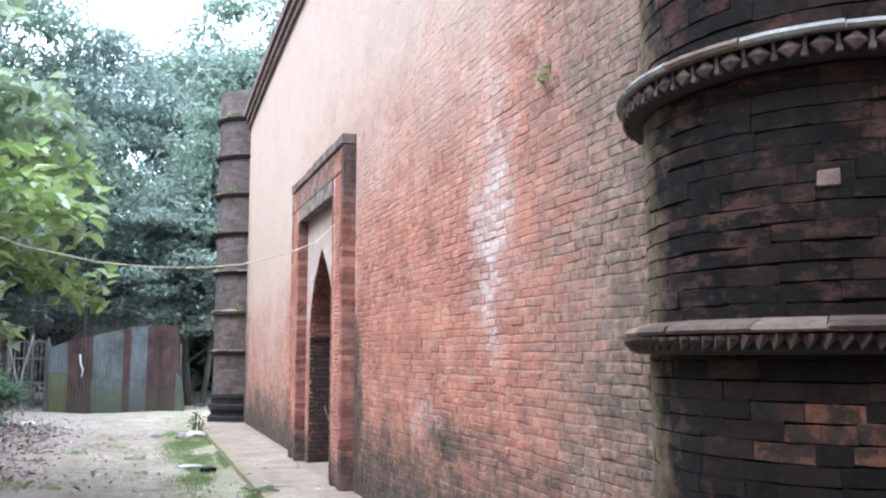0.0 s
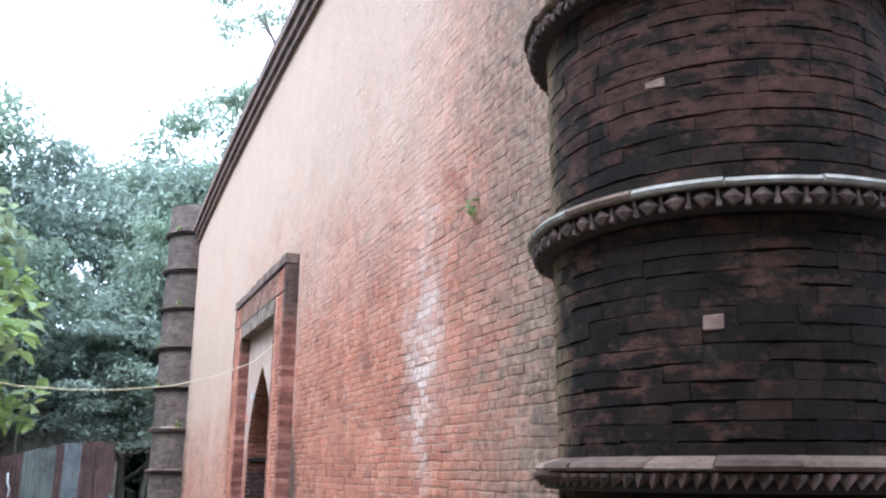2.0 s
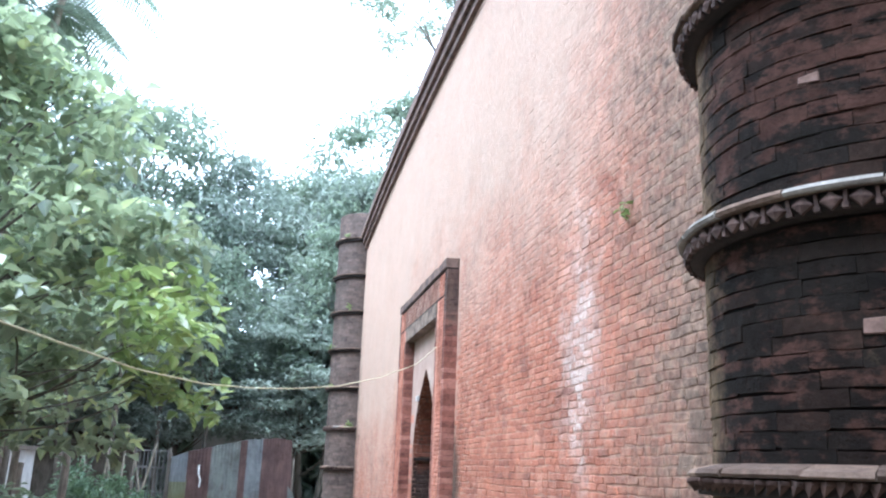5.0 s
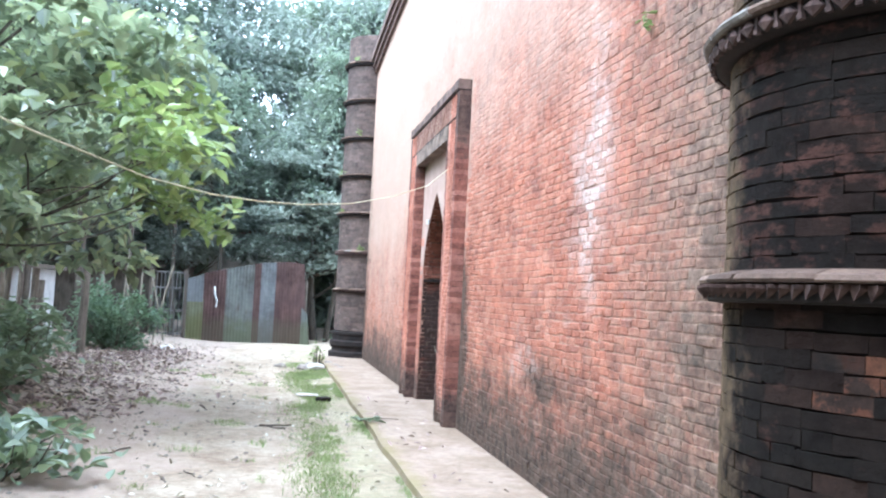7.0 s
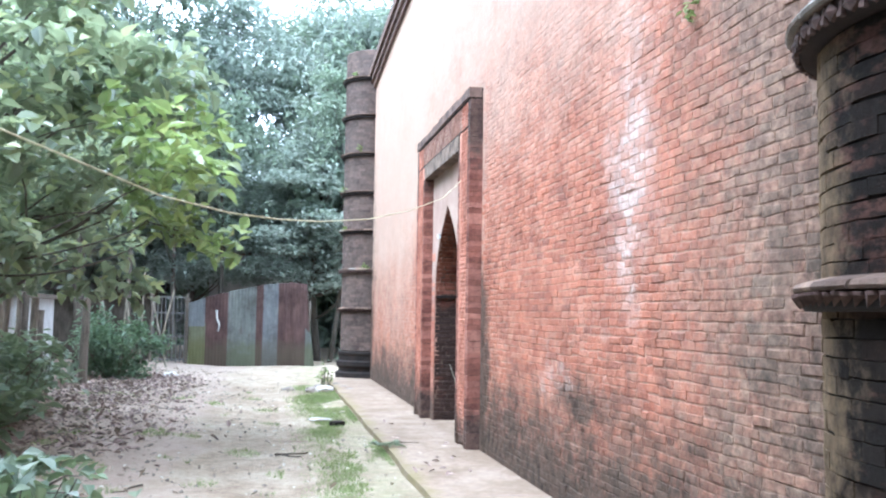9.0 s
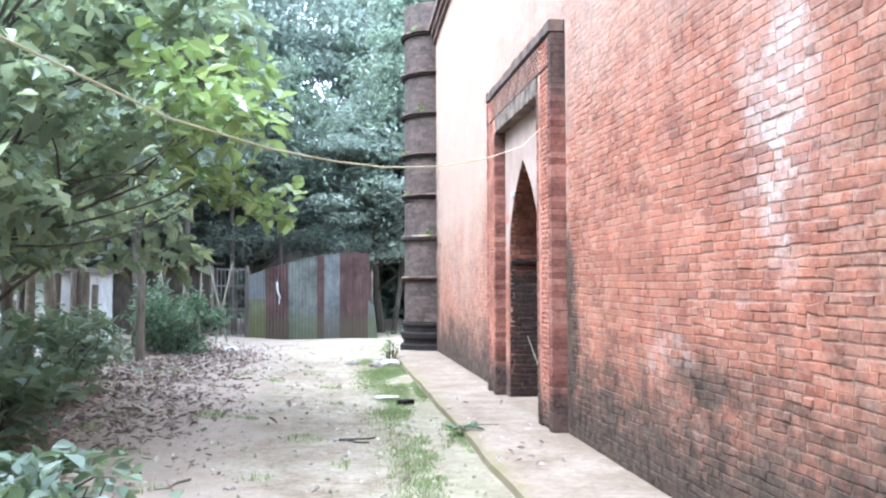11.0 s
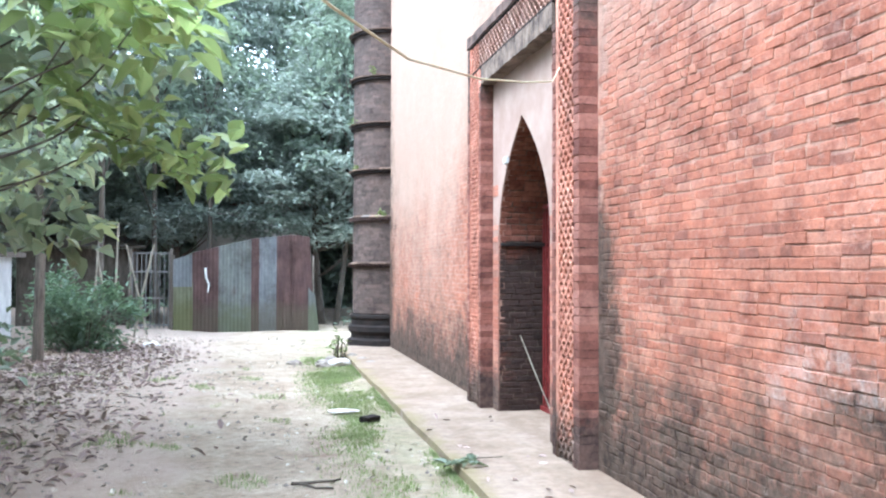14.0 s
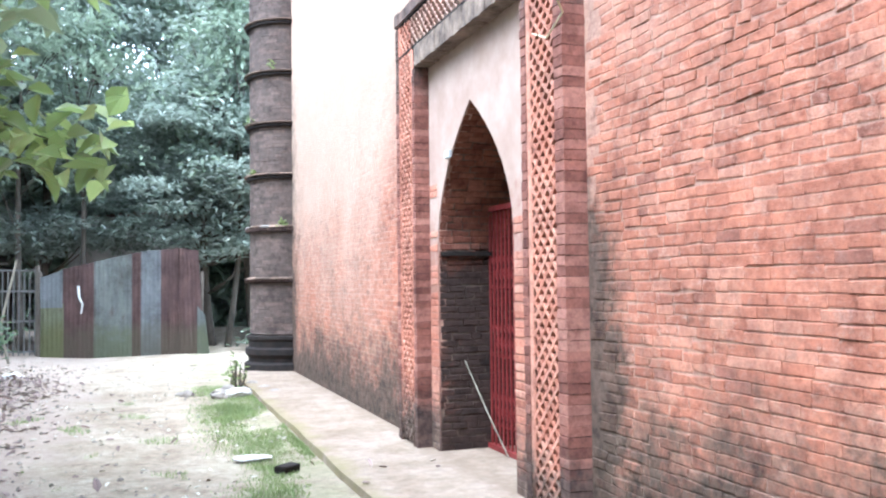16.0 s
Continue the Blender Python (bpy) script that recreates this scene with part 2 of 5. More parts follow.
# Dark brick hues carry soot and the archway's painted shade.
MAT["jamb_brick"] = brick_material("sooty_shaded_jamb_brick", ((0.0, (0.13, 0.05, 0.035)), (0.5, (0.18, 0.07, 0.045)), (1.0, (0.22, 0.095, 0.065))), jamb_soot_and_shade, None, (0.012, 0.011, 0.0105), (0.045, 0.034, 0.03))


def plain(name, a, b, scale=8.0, rough=0.85, relief=0.3, fine=70.0, metal=0.0, distance=0.006, stretch=None):
    m, nt, p = nodes_of(name)
    col = ramp(nt, spot(nt, scale, 7, 0.68, stretch=stretch), (0.35, a), (0.65, b))
    col = mix(nt, 0.5, col, ramp(nt, spot(nt, fine, 4, 0.7), (0.3, grey(0.7)), (0.7, grey(1.2))), "MULTIPLY")
    nt.links.new(col, p.inputs["Base Color"])
    p.inputs["Roughness"].default_value = rough
    p.inputs["Metallic"].default_value = metal
    p.inputs["Specular IOR Level"].default_value = 0.3
    bump(nt, p, spot(nt, fine, 6, 0.7), relief, distance)
    return m


MAT["mortar"] = brick_material("lime_mortar", ((0.0, (0.36, 0.2, 0.145)), (1.0, (0.4, 0.24, 0.18))), wall_damp_and_shade, wall_salt, (0.02, 0.018, 0.015), (0.11, 0.085, 0.065), lime=wall_lime_and_skylight, grime=wall_grime)
# Sooty turret joints; also the painted shade behind the door lattice.
MAT["mortar_and_hole_shade"] = plain("sooty_mortar_and_hole_shade", (0.006, 0.005, 0.0045), (0.016, 0.013, 0.011), 5.0)
def niche_plaster():
    m, nt, p = nodes_of("worn_pink_plaster")
    col = ramp(nt, spot(nt, 2.5, 7, 0.7), (0.35, (0.33, 0.225, 0.18)), (0.65, (0.43, 0.32, 0.265)))
    bare = ramp(nt, calc(nt, "ADD", calc(nt, "MULTIPLY", calc(nt, "SUBTRACT", 2.1, axis(nt, 2)), 0.45), spot(nt, 3.5, 8, 0.75)), (0.5, grey(0)), (0.72, grey(0.9)))
    col = mix(nt, bare, col, mix(nt, spot(nt, 12, 7, 0.75), (0.2, 0.085, 0.06), (0.36, 0.18, 0.125)))
    foot = ramp(nt, calc(nt, "ADD", calc(nt, "MULTIPLY", axis(nt, 2), 0.9), spot(nt, 5.0, 7, 0.7)), (0.55, grey(0.85)), (1.0, grey(0)))
    col = mix(nt, foot, col, (0.05, 0.04, 0.036))
    nt.links.new(col, p.inputs["Base Color"])
    p.inputs["Roughness"].default_value = 0.9
    bump(nt, p, spot(nt, 40, 7, 0.75), 0.3, 0.006)
    return m


MAT["niche_plaster"] = niche_plaster()
MAT["worn_mortar"] = plain("worn_brown_mortar", (0.075, 0.06, 0.053), (0.13, 0.1, 0.086), 5.0)
MAT["plaster"] = plain("pale_pink_plaster", (0.4, 0.3, 0.255), (0.54, 0.43, 0.38), 2.5, relief=0.15)
# Pale colour that paints the sky's reflection on some lip bricks.
MAT["lip_highlight"] = plain("lip_sky_highlight", (0.11, 0.095, 0.08), (0.3, 0.275, 0.25), 8.0)
MAT["stone_lip"] = plain("lichen_grey_brick_lip", (0.075, 0.055, 0.045), (0.27, 0.205, 0.16), 6.0)
MAT["soot"] = plain("sooty_terracotta", (0.008, 0.0065, 0.006), (0.022, 0.015, 0.0125), 9.0)
MAT["pale_brick"] = plain("pale_pink_brick", (0.11, 0.068, 0.055), (0.19, 0.122, 0.1), 20.0)
MAT["coping"] = plain("weathered_coping", (0.06, 0.042, 0.036), (0.19, 0.125, 0.1), 5.0)
MAT["tooth"] = plain("worn_terracotta", (0.025, 0.015, 0.0125), (0.12, 0.075, 0.064), 16.0)
MAT["red_iron"] = plain("red_painted_iron", (0.13, 0.02, 0.02), (0.22, 0.034, 0.032), 12.0, rough=0.5, relief=0.1)
MAT["grey_iron"] = plain("dull_grey_iron", (0.1, 0.1, 0.1), (0.2, 0.19, 0.18), 6.0, rough=0.6, relief=0.1)
MAT["wood"] = plain("grey_weathered_wood", (0.09, 0.075, 0.06), (0.2, 0.17, 0.14), 6.0, stretch=(4, 4, 0.6))
MAT["bamboo"] = plain("dry_bamboo", (0.16, 0.14, 0.11), (0.3, 0.27, 0.21), 5.0)
MAT["bark"] = plain("grey_brown_bark", (0.05, 0.042, 0.034), (0.14, 0.118, 0.095), 9.0, relief=0.6, fine=40, stretch=(1, 1, 0.3))
MAT["rope"] = plain("pale_nylon_rope", (0.5, 0.46, 0.3), (0.62, 0.57, 0.4), 30.0)
MAT["white"] = plain("white_painted_plaster", (0.42, 0.41, 0.4), (0.6, 0.59, 0.57), 3.0)
MAT["litter"] = plain("white_paper_litter", (0.6, 0.6, 0.58), (0.78, 0.78, 0.76), 10.0)
MAT["pale_stone"] = plain("weathered_pale_stone", (0.3, 0.28, 0.25), (0.6, 0.58, 0.54), 14.0)
MAT["rubble"] = plain("rubble_stone", (0.16, 0.14, 0.12), (0.35, 0.31, 0.27), 9.0)
MAT["interior"] = plain("dim_interior_plaster", (0.1, 0.08, 0.07), (0.2, 0.16, 0.14), 3.0)


def tin_material(name, a, b, foot):
    m, nt, p = nodes_of(name)
    col = ramp(nt, spot(nt, 3.0, 7, 0.7, stretch=(2.0, 1, 0.5)), (0.35, a), (0.65, b))
    col = mix(nt, 0.75, col, ramp(nt, spot(nt, 1.2, 8, 0.78), (0.36, (0.5, 0.48, 0.44)), (0.5, grey(1.0)), (0.64, grey(1.25))), "MULTIPLY")
    rust = ramp(nt, spot(nt, 5.0, 8, 0.8, stretch=(1, 1, 0.35)), (0.56, grey(0)), (0.7, grey(0.7)))
    col = mix(nt, rust, col, (0.16, 0.1, 0.075))
    edge = calc(nt, "ADD", axis(nt, 2), calc(nt, "MULTIPLY", spot(nt, 2.5, 5, 0.7), 1.0))
    col = mix(nt, ramp(nt, calc(nt, "DIVIDE", edge, 2.4), (0.36, grey(0.8)), (0.52, grey(0))), col, foot)
    nt.links.new(col, p.inputs["Base Color"])
    p.inputs["Roughness"].default_value = 0.7
    p.inputs["Metallic"].default_value = 0.15
    bump(nt, p, spot(nt, 40, 5, 0.7), 0.2, 0.005)
    return m


MAT["tin_rust"] = tin_material("rusty_tin", (0.16, 0.1, 0.095), (0.27, 0.165, 0.15), (0.2, 0.165, 0.12))
MAT["tin_grey"] = tin_material("grey_green_tin", (0.26, 0.28, 0.27), (0.4, 0.42, 0.39), (0.26, 0.29, 0.18))
MAT["tin_moss"] = tin_material("mossy_tin", (0.27, 0.28, 0.17), (0.38, 0.39, 0.25), (0.28, 0.29, 0.13))
MAT["tin_blue"] = tin_material("blue_grey_tin", (0.27, 0.29, 0.31), (0.42, 0.44, 0.46), (0.24, 0.24, 0.2))


def leaf_material(name, dark, light, gloss=0.45, trans=0.35, tip=None, shine=0.5, through_light=(0.36, 0.46, 0.12)):
    m, nt, p = nodes_of(name)
    col = ramp(nt, each_piece(nt), (0.0, dark), (0.55, tuple((d + l) / 2 for d, l in zip(dark, light))), (0.86, light), (1.0, tip or light))
    col = mix(nt, 0.5, col, ramp(nt, spot(nt, 1.1, 4, 0.6), (0.35, grey(0.6)), (0.65, grey(1.3))), "MULTIPLY")
    nt.links.new(col, p.inputs["Base Color"])
    p.inputs["Roughness"].default_value = gloss
    p.inputs["Specular IOR Level"].default_value = shine
    tr = nt.nodes.new("ShaderNodeBsdfTranslucent")
    nt.links.new(mix(nt, 0.35, col, through_light), tr.inputs[0])
    sh = add(nt, "ShaderNodeMixShader", Fac=trans)
    nt.links.new(p.outputs[0], sh.inputs[1])
    nt.links.new(tr.outputs[0], sh.inputs[2])
    nt.links.new(sh.outputs[0], nt.nodes["Material Output"].inputs[0])
    return m


MAT["leaf_near"] = leaf_material("broad_green_leaves", (0.125, 0.165, 0.105), (0.4, 0.47, 0.3), 0.28, 0.5, (0.5, 0.55, 0.24), 1.0, (0.4, 0.46, 0.24))
# Brighter leaf copy for outer clumps, their lit look painted in.
MAT["leaf_lit"] = leaf_material("lime_lit_leaves", (0.17, 0.24, 0.095), (0.37, 0.455, 0.18), 0.3, 0.48, (0.52, 0.58, 0.26), 0.9)
# Far leaves paler and bluer: haze and highlights put into the colour.
MAT["leaf_far"] = leaf_material("haze_paled_foliage", (0.18, 0.22, 0.19), (0.38, 0.44, 0.38), 0.34, 0.48, (0.53, 0.57, 0.52), 0.8, (0.42, 0.47, 0.37))
MAT["leaf_dark"] = leaf_material("deep_green_foliage", (0.13, 0.17, 0.13), (0.27, 0.33, 0.245), 0.4, 0.45, None, 0.8, (0.36, 0.42, 0.28))
MAT["leaf_shrub"] = leaf_material("shrub_leaves", (0.1, 0.14, 0.1), (0.22, 0.27, 0.19), 0.4, 0.35, None, 0.8)
MAT["leaf_bush"] = leaf_material("dark_bush_leaves", (0.07, 0.12, 0.085), (0.16, 0.24, 0.16), 0.45, 0.35, None, 0.7)
MAT["grass"] = leaf_material("short_grass", (0.15, 0.2, 0.08), (0.3, 0.36, 0.16), 0.7)
MAT["dry_leaf"] = leaf_material("dry_brown_leaves", (0.16, 0.115, 0.095), (0.46, 0.39, 0.32), 0.8, 0.1)

MAT["rot_leaf"] = leaf_material("rotting_brown_leaves", (0.15, 0.105, 0.1), (0.38, 0.29, 0.265), 0.8, 0.08)
MAT["pale_leaf"] = leaf_material("pale_dry_leaves", (0.3, 0.26, 0.2), (0.6, 0.56, 0.48), 0.8, 0.1)


def ground_material():
    m, nt, p = nodes_of("packed_earth")
    col = ramp(nt, spot(nt, 1.1, 8, 0.7), (0.3, (0.265, 0.205, 0.152)), (0.5, (0.375, 0.312, 0.237)), (0.7, (0.465, 0.4, 0.313)))
    col = mix(nt, 0.7, col, ramp(nt, spot(nt, 14, 6, 0.75), (0.35, grey(0.65)), (0.65, grey(1.2))), "MULTIPLY")
    col = mix(nt, 0.75, col, ramp(nt, spot(nt, 4.0, 9, 0.8), (0.36, (0.62, 0.56, 0.54)), (0.5, grey(1.0)), (0.66, grey(1.18))), "MULTIPLY")
    left = ramp(nt, calc(nt, "ADD", calc(nt, "MULTIPLY", axis(nt, 0), -0.45), spot(nt, 0.9, 5, 0.65)), (0.75, grey(0)), (1.15, grey(1)))
    col = mix(nt, calc(nt, "MULTIPLY", left, 0.8), col, mix(nt, spot(nt, 9, 5, 0.7), (0.285, 0.215, 0.18), (0.525, 0.43, 0.355)))
    verge = ramp(nt, calc(nt, "ADD", calc(nt, "MULTIPLY", around(nt, 0, 1.05, 0.8), 0.35), spot(nt, 1.6, 7, 0.75)), (0.6, grey(0)), (0.95, grey(1)))
    col = mix(nt, calc(nt, "MULTIPLY", verge, 0.5), col, (0.24, 0.25, 0.13))
    nt.links.new(col, p.inputs["Base Color"])
    p.inputs["Roughness"].default_value = 0.95
    p.inputs["Specular IOR Level"].default_value = 0.15
    bump(nt, p, calc(nt, "ADD", spot(nt, 9, 8, 0.75), spot(nt, 45, 4, 0.7)), 0.9, 0.03)
    return m


def slab_material():
    m, nt, p = nodes_of("worn_cement_walk")
    col = ramp(nt, spot(nt, 1.6, 8, 0.7), (0.32, (0.18, 0.13, 0.092)), (0.5, (0.25, 0.195, 0.147)), (0.7, (0.32, 0.26, 0.21)))
    col = mix(nt, 0.75, col, ramp(nt, spot(nt, 11, 8, 0.78), (0.33, grey(0.62)), (0.6, grey(1.12))), "MULTIPLY")
    moss = ramp(nt, calc(nt, "ADD", calc(nt, "MULTIPLY", around(nt, 0, 1.33, 0.28), 0.3), spot(nt, 2.6, 8, 0.75)), (0.62, grey(0)), (0.86, grey(0.8)))
    col = mix(nt, moss, col, (0.2, 0.17, 0.085))
    dirt = ramp(nt, calc(nt, "ADD", calc(nt, "MULTIPLY", around(nt, 0, 2.3, 0.3), 0.3), spot(nt, 3.6, 8, 0.75)), (0.62, grey(0)), (0.84, grey(0.7)))
    col = mix(nt, dirt, col, (0.17, 0.12, 0.085))
    nt.links.new(col, p.inputs["Base Color"])
    p.inputs["Roughness"].default_value = 0.9
    p.inputs["Specular IOR Level"].default_value = 0.2
    bump(nt, p, calc(nt, "ADD", spot(nt, 12, 7, 0.75), spot(nt, 70, 4, 0.7)), 0.45, 0.012)
    return m


MAT["slab"] = slab_material()
MAT["ground"] = ground_material()


# ---- mesh helpers ----
def box(bm, x0, x1, y0, y1, z0, z1):
    v = [bm.verts.new((x, y, z)) for z in (z0, z1) for y in (y0, y1) for x in (x0, x1)]
    for f in ((0, 2, 3, 1), (4, 5, 7, 6), (0, 1, 5, 4), (2, 6, 7, 3), (0, 4, 6, 2), (1, 3, 7, 5)):
        bm.faces.new([v[i] for i in f])


def lathe(bm, cx, cy, profile, n=64):
    """A solid of revolution; profile runs upwards as (radius, z)."""
    rings = []
    for r, z in profile:
        rings.append([bm.verts.new((cx + r * math.cos(2 * math.pi * i / n), cy + r * math.sin(2 * math.pi * i / n), z)) for i in range(n)])
    for a, b in zip(rings, rings[1:]):
        for i in range(n):
            j = (i + 1) % n
            bm.faces.new((a[i], a[j], b[j], b[i]))
    bm.faces.new(rings[0][::-1])
    bm.faces.new(rings[-1])


def prism(bm, outline, x0, x1):
    """An outline of (y, z) drawn out along x."""
    a = [bm.verts.new((x0, y, z)) for y, z in outline]
    b = [bm.verts.new((x1, y, z)) for y, z in outline]
    n = len(a)
    bm.faces.new(a)
    bm.faces.new(b[::-1])
    for i in range(n):
        bm.faces.new((a[i], b[i], b[(i + 1) % n], a[(i + 1) % n]))


def tube(bm, pts, r0, r1=None, n=7):
    r1 = r0 if r1 is None else r1
    pts = [Vector(p) for p in pts]
    rings = []
    for k, p in enumerate(pts):
        d = (pts[min(k + 1, len(pts) - 1)] - pts[max(k - 1, 0)]).normalized()
        u = d.orthogonal().normalized()
        if rings:
            u = (last_u - d * last_u.dot(d)).normalized()
        last_u = u
        w = d.cross(u)
        r = r0 + (r1 - r0) * k / max(1, len(pts) - 1)
        rings.append([bm.verts.new(p + (u * math.cos(2 * math.pi * i / n) + w * math.sin(2 * math.pi * i / n)) * r) for i in range(n)])
    for a, b in zip(rings, rings[1:]):
        for i in range(n):
            bm.faces.new((a[i], a[(i + 1) % n], b[(i + 1) % n], b[i]))
    bm.faces.new(rings[0][::-1])
    bm.faces.new(rings[-1])


def mesh_of(name, bm, material, smooth=False):
    bmesh.ops.recalc_face_normals(bm, faces=bm.faces[:])
    me = bpy.data.meshes.new(name)
    bm.to_mesh(me)
    bm.free()
    me.materials.append(material)
    if smooth:
        me.polygons.foreach_set("use_smooth", [True] * len(me.polygons))
    return me


def thing(name, label, category, kind="", group=""):
    return tagged(new(name), label, category, group, kind)


def part(name, bm, material, parent, label="", smooth=False, kind=""):
    me = bm if isinstance(bm, bpy.types.Mesh) else mesh_of(name, bm, material, smooth)
    ob = new(name, me)
    ob.parent = parent
    return tagged(ob, label, kind=kind)


def solo(name, bm, material, label, category, kind="", smooth=False, group=""):
    me = bm if isinstance(bm, bpy.types.Mesh) else mesh_of(name, bm, material, smooth)
    return tagged(new(name, me), label, category, group, kind)


def raw(name, verts, faces, material):
    me = bpy.data.meshes.new(name)
    me.from_pydata(verts, [], faces)
    me.materials.append(material)
    return me


# ---- plan ----
WALL_X, WALL_BACK = 2.30, 3.6
NEAR, FAR = (2.45, 2.50), (2.37, 20.5)
TUR_R = 0.69
FRONT = 2.16
OUT_L, OUT_R, OUT_TOP = 12.92, 9.48, 4.05
IN_L, IN_R, IN_TOP = 12.34, 10.07, 3.42
NICHE_X = 2.33
ARCH_L, ARCH_R, SPRING, APEX = 12.13, 10.52, 1.75, 2.92
GROUND = -0.06


def wall_top(y):
    return 7.5 - 0.38 * ((y - 11.4) / 8.6) ** 2


def arch_side(n=10):
    """The pointed arch from the spring on the far side over the apex to the near side."""
    c, half = (ARCH_L + ARCH_R) / 2, (ARCH_L - ARCH_R) / 2
    pts = []
    for i in range(n + 1):
        t = i / n
        pts.append((half * (1 - t ** 1.95) * (1 + 0.08 * t) if t < 1 else 0.0, SPRING + (APEX - SPRING) * t))
    return [(c + w, z) for w, z in pts] + [(c - w, z) for w, z in pts[-2::-1]]


# ---- ground and walk ----
bm = bmesh.new()
xs = sorted({round(-14 + 0.4 * i, 2) for i in range(61)} | {-600, -200, -60, -25, 30, 60, 200, 600})
ys = sorted({round(-6 + 0.4 * i, 2) for i in range(101)} | {-600, -200, -60, -20, 50, 80, 200, 600})
grid = {}
for i, x in enumerate(xs):
    for j, y in enumerate(ys):
        soft = noise.noise((x * 0.5, y * 0.5, 0)) * 0.035 + noise.noise((x * 1.7, y * 1.7, 3)) * 0.014
        rise = 0.05 * max(0, min(1.5, -x - 1.2))
        grid[i, j] = bm.verts.new((x, y, GROUND + (soft if x < 1.2 else min(soft, 0) * 0.4) + rise))
for i in range(len(xs) - 1):
    for j in range(len(ys) - 1):
        bm.faces.new((grid[i, j], grid[i + 1, j], grid[i + 1, j + 1], grid[i, j + 1]))
solo("ground", bm, MAT["ground"], "packed pale earth path with leaf litter", "ground", "structure", True)

bm = bmesh.new()
edge = [(1.33 + 0.03 * noise.noise((0, y * 0.9, 7)), y) for y in np.arange(-3, 20.3, 0.35)]
top_v = [bm.verts.new((x, y, 0.0)) for x, y in edge]
low_v = [bm.verts.new((x - 0.025, y, -0.2)) for x, y in edge]
in_v = [bm.verts.new((WALL_X + 1.3, y, 0.0)) for x, y in edge]
for k in range(len(edge) - 1):
    bm.faces.new((top_v[k], in_v[k], in_v[k + 1], top_v[k + 1]))
    bm.faces.new((low_v[k], top_v[k], top_v[k + 1], low_v[k + 1]))
bm.faces.new((top_v[-1], in_v[-1], low_v[-1]))
solo("pavement", bm, MAT["slab"], "worn pale cement walk along the brick wall", "pavement", "structure")

# ---- mosque walls ----
outline = [(2.5, -0.3), (ARCH_R, -0.3)] + arch_side()[::-1] + [(ARCH_L, -0.3), (20.4, -0.3)]
outline += [(y, wall_top(y)) for y in np.linspace(20.4, 2.5, 24)]
bm = bmesh.new()
prism(bm, outline, WALL_X + 0.012, WALL_BACK)
wall = solo("wall_west", bm, MAT["mortar"], "tall weathered red brick mosque wall with pale salt patches", "wall", "structure")
bm = bmesh.new()
box(bm, 3.0, 22, 2.43, 3.2, -0.3, 7.25)
solo("wall_south", bm, MAT["mortar"], "plain red brick side wall of the mosque", "wall", "structure")
bm = bmesh.new()
box(bm, 3.0, 22, 19.9, 20.4, -0.3, 7.25)
solo("wall_north", bm, MAT["mortar"], "plain red brick side wall of the mosque", "wall", "structure")
bm = bmesh.new()
box(bm, 21.3, 22, 3.2, 19.9, -0.3, 7.25)
solo("wall_east", bm, MAT["mortar"], "plain red brick back wall of the mosque", "wall", "structure")
bm = bmesh.new()
box(bm, WALL_BACK, 21.3, 3.2, 19.9, 6.6, 6.9)
solo("ceiling", bm, MAT["interior"], "dim plastered roof slab over the hall", "ceiling", "structure")
bm = bmesh.new()
box(bm, WALL_BACK, 21.3, 3.2, 19.9, -0.1, 0.004)
solo("floor", bm, MAT["slab"], "dim cement floor of the hall", "floor", "structure")

# cornice: three stepped brick bands that follow the curved wall top
cornice = thing("cornice", "dark sooty stepped brick cornice along the curved wall top", "cornice", "structure")
for out, z0, z1 in ((0.05, -0.42, -0.3), (0.10, -0.3, -0.16), (0.15, -0.16, 0.0)):
    bm = bmesh.new()
    ys_c = np.linspace(2.5, 20.4, 30)
    rows = [[bm.verts.new((x, y, wall_top(y) + z)) for x, z in ((WALL_X - out, z0), (WALL_X - out, z1), (WALL_X + 0.3, z1 + 0.002), (WALL_X + 0.3, z0))] for y in ys_c]
    for a, b in zip(rows, rows[1:]):
        for i in range(4):
            bm.faces.new((a[i], a[(i + 1) % 4], b[(i + 1) % 4], b[i]))
    part("band", bm, MAT["coping"], cornice)

# ---- doorway ----
surround = thing("door_surround", "projecting brick door surround with pierced lattice bands", "door surround", "structure")
# Shallow core, coloured near black to paint the shade in the holes.
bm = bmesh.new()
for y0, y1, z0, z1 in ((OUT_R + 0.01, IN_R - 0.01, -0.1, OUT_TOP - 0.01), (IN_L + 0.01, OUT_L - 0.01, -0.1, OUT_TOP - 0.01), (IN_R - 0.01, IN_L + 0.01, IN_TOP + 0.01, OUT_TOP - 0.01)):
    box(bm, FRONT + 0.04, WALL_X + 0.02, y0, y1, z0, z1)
part("core", bm, MAT["mortar_and_hole_shade"], surround, "near-black core that paints the shade in the lattice holes")
# plastered niche head with the pointed opening
NICHE_FRONT = NICHE_X - 0.03
niche = [(IN_R - 0.01, -0.1), (ARCH_R, -0.1)] + arch_side()[::-1] + [(ARCH_L, -0.1), (IN_L + 0.01, -0.1), (IN_L + 0.01, IN_TOP + 0.01), (IN_R - 0.01, IN_TOP + 0.01)]
bm = bmesh.new()
prism(bm, niche, NICHE_FRONT, WALL_X + 0.0135)
part("niche_panel", bm, MAT["niche_plaster"], surround, "pale plaster panel round the pointed arch")


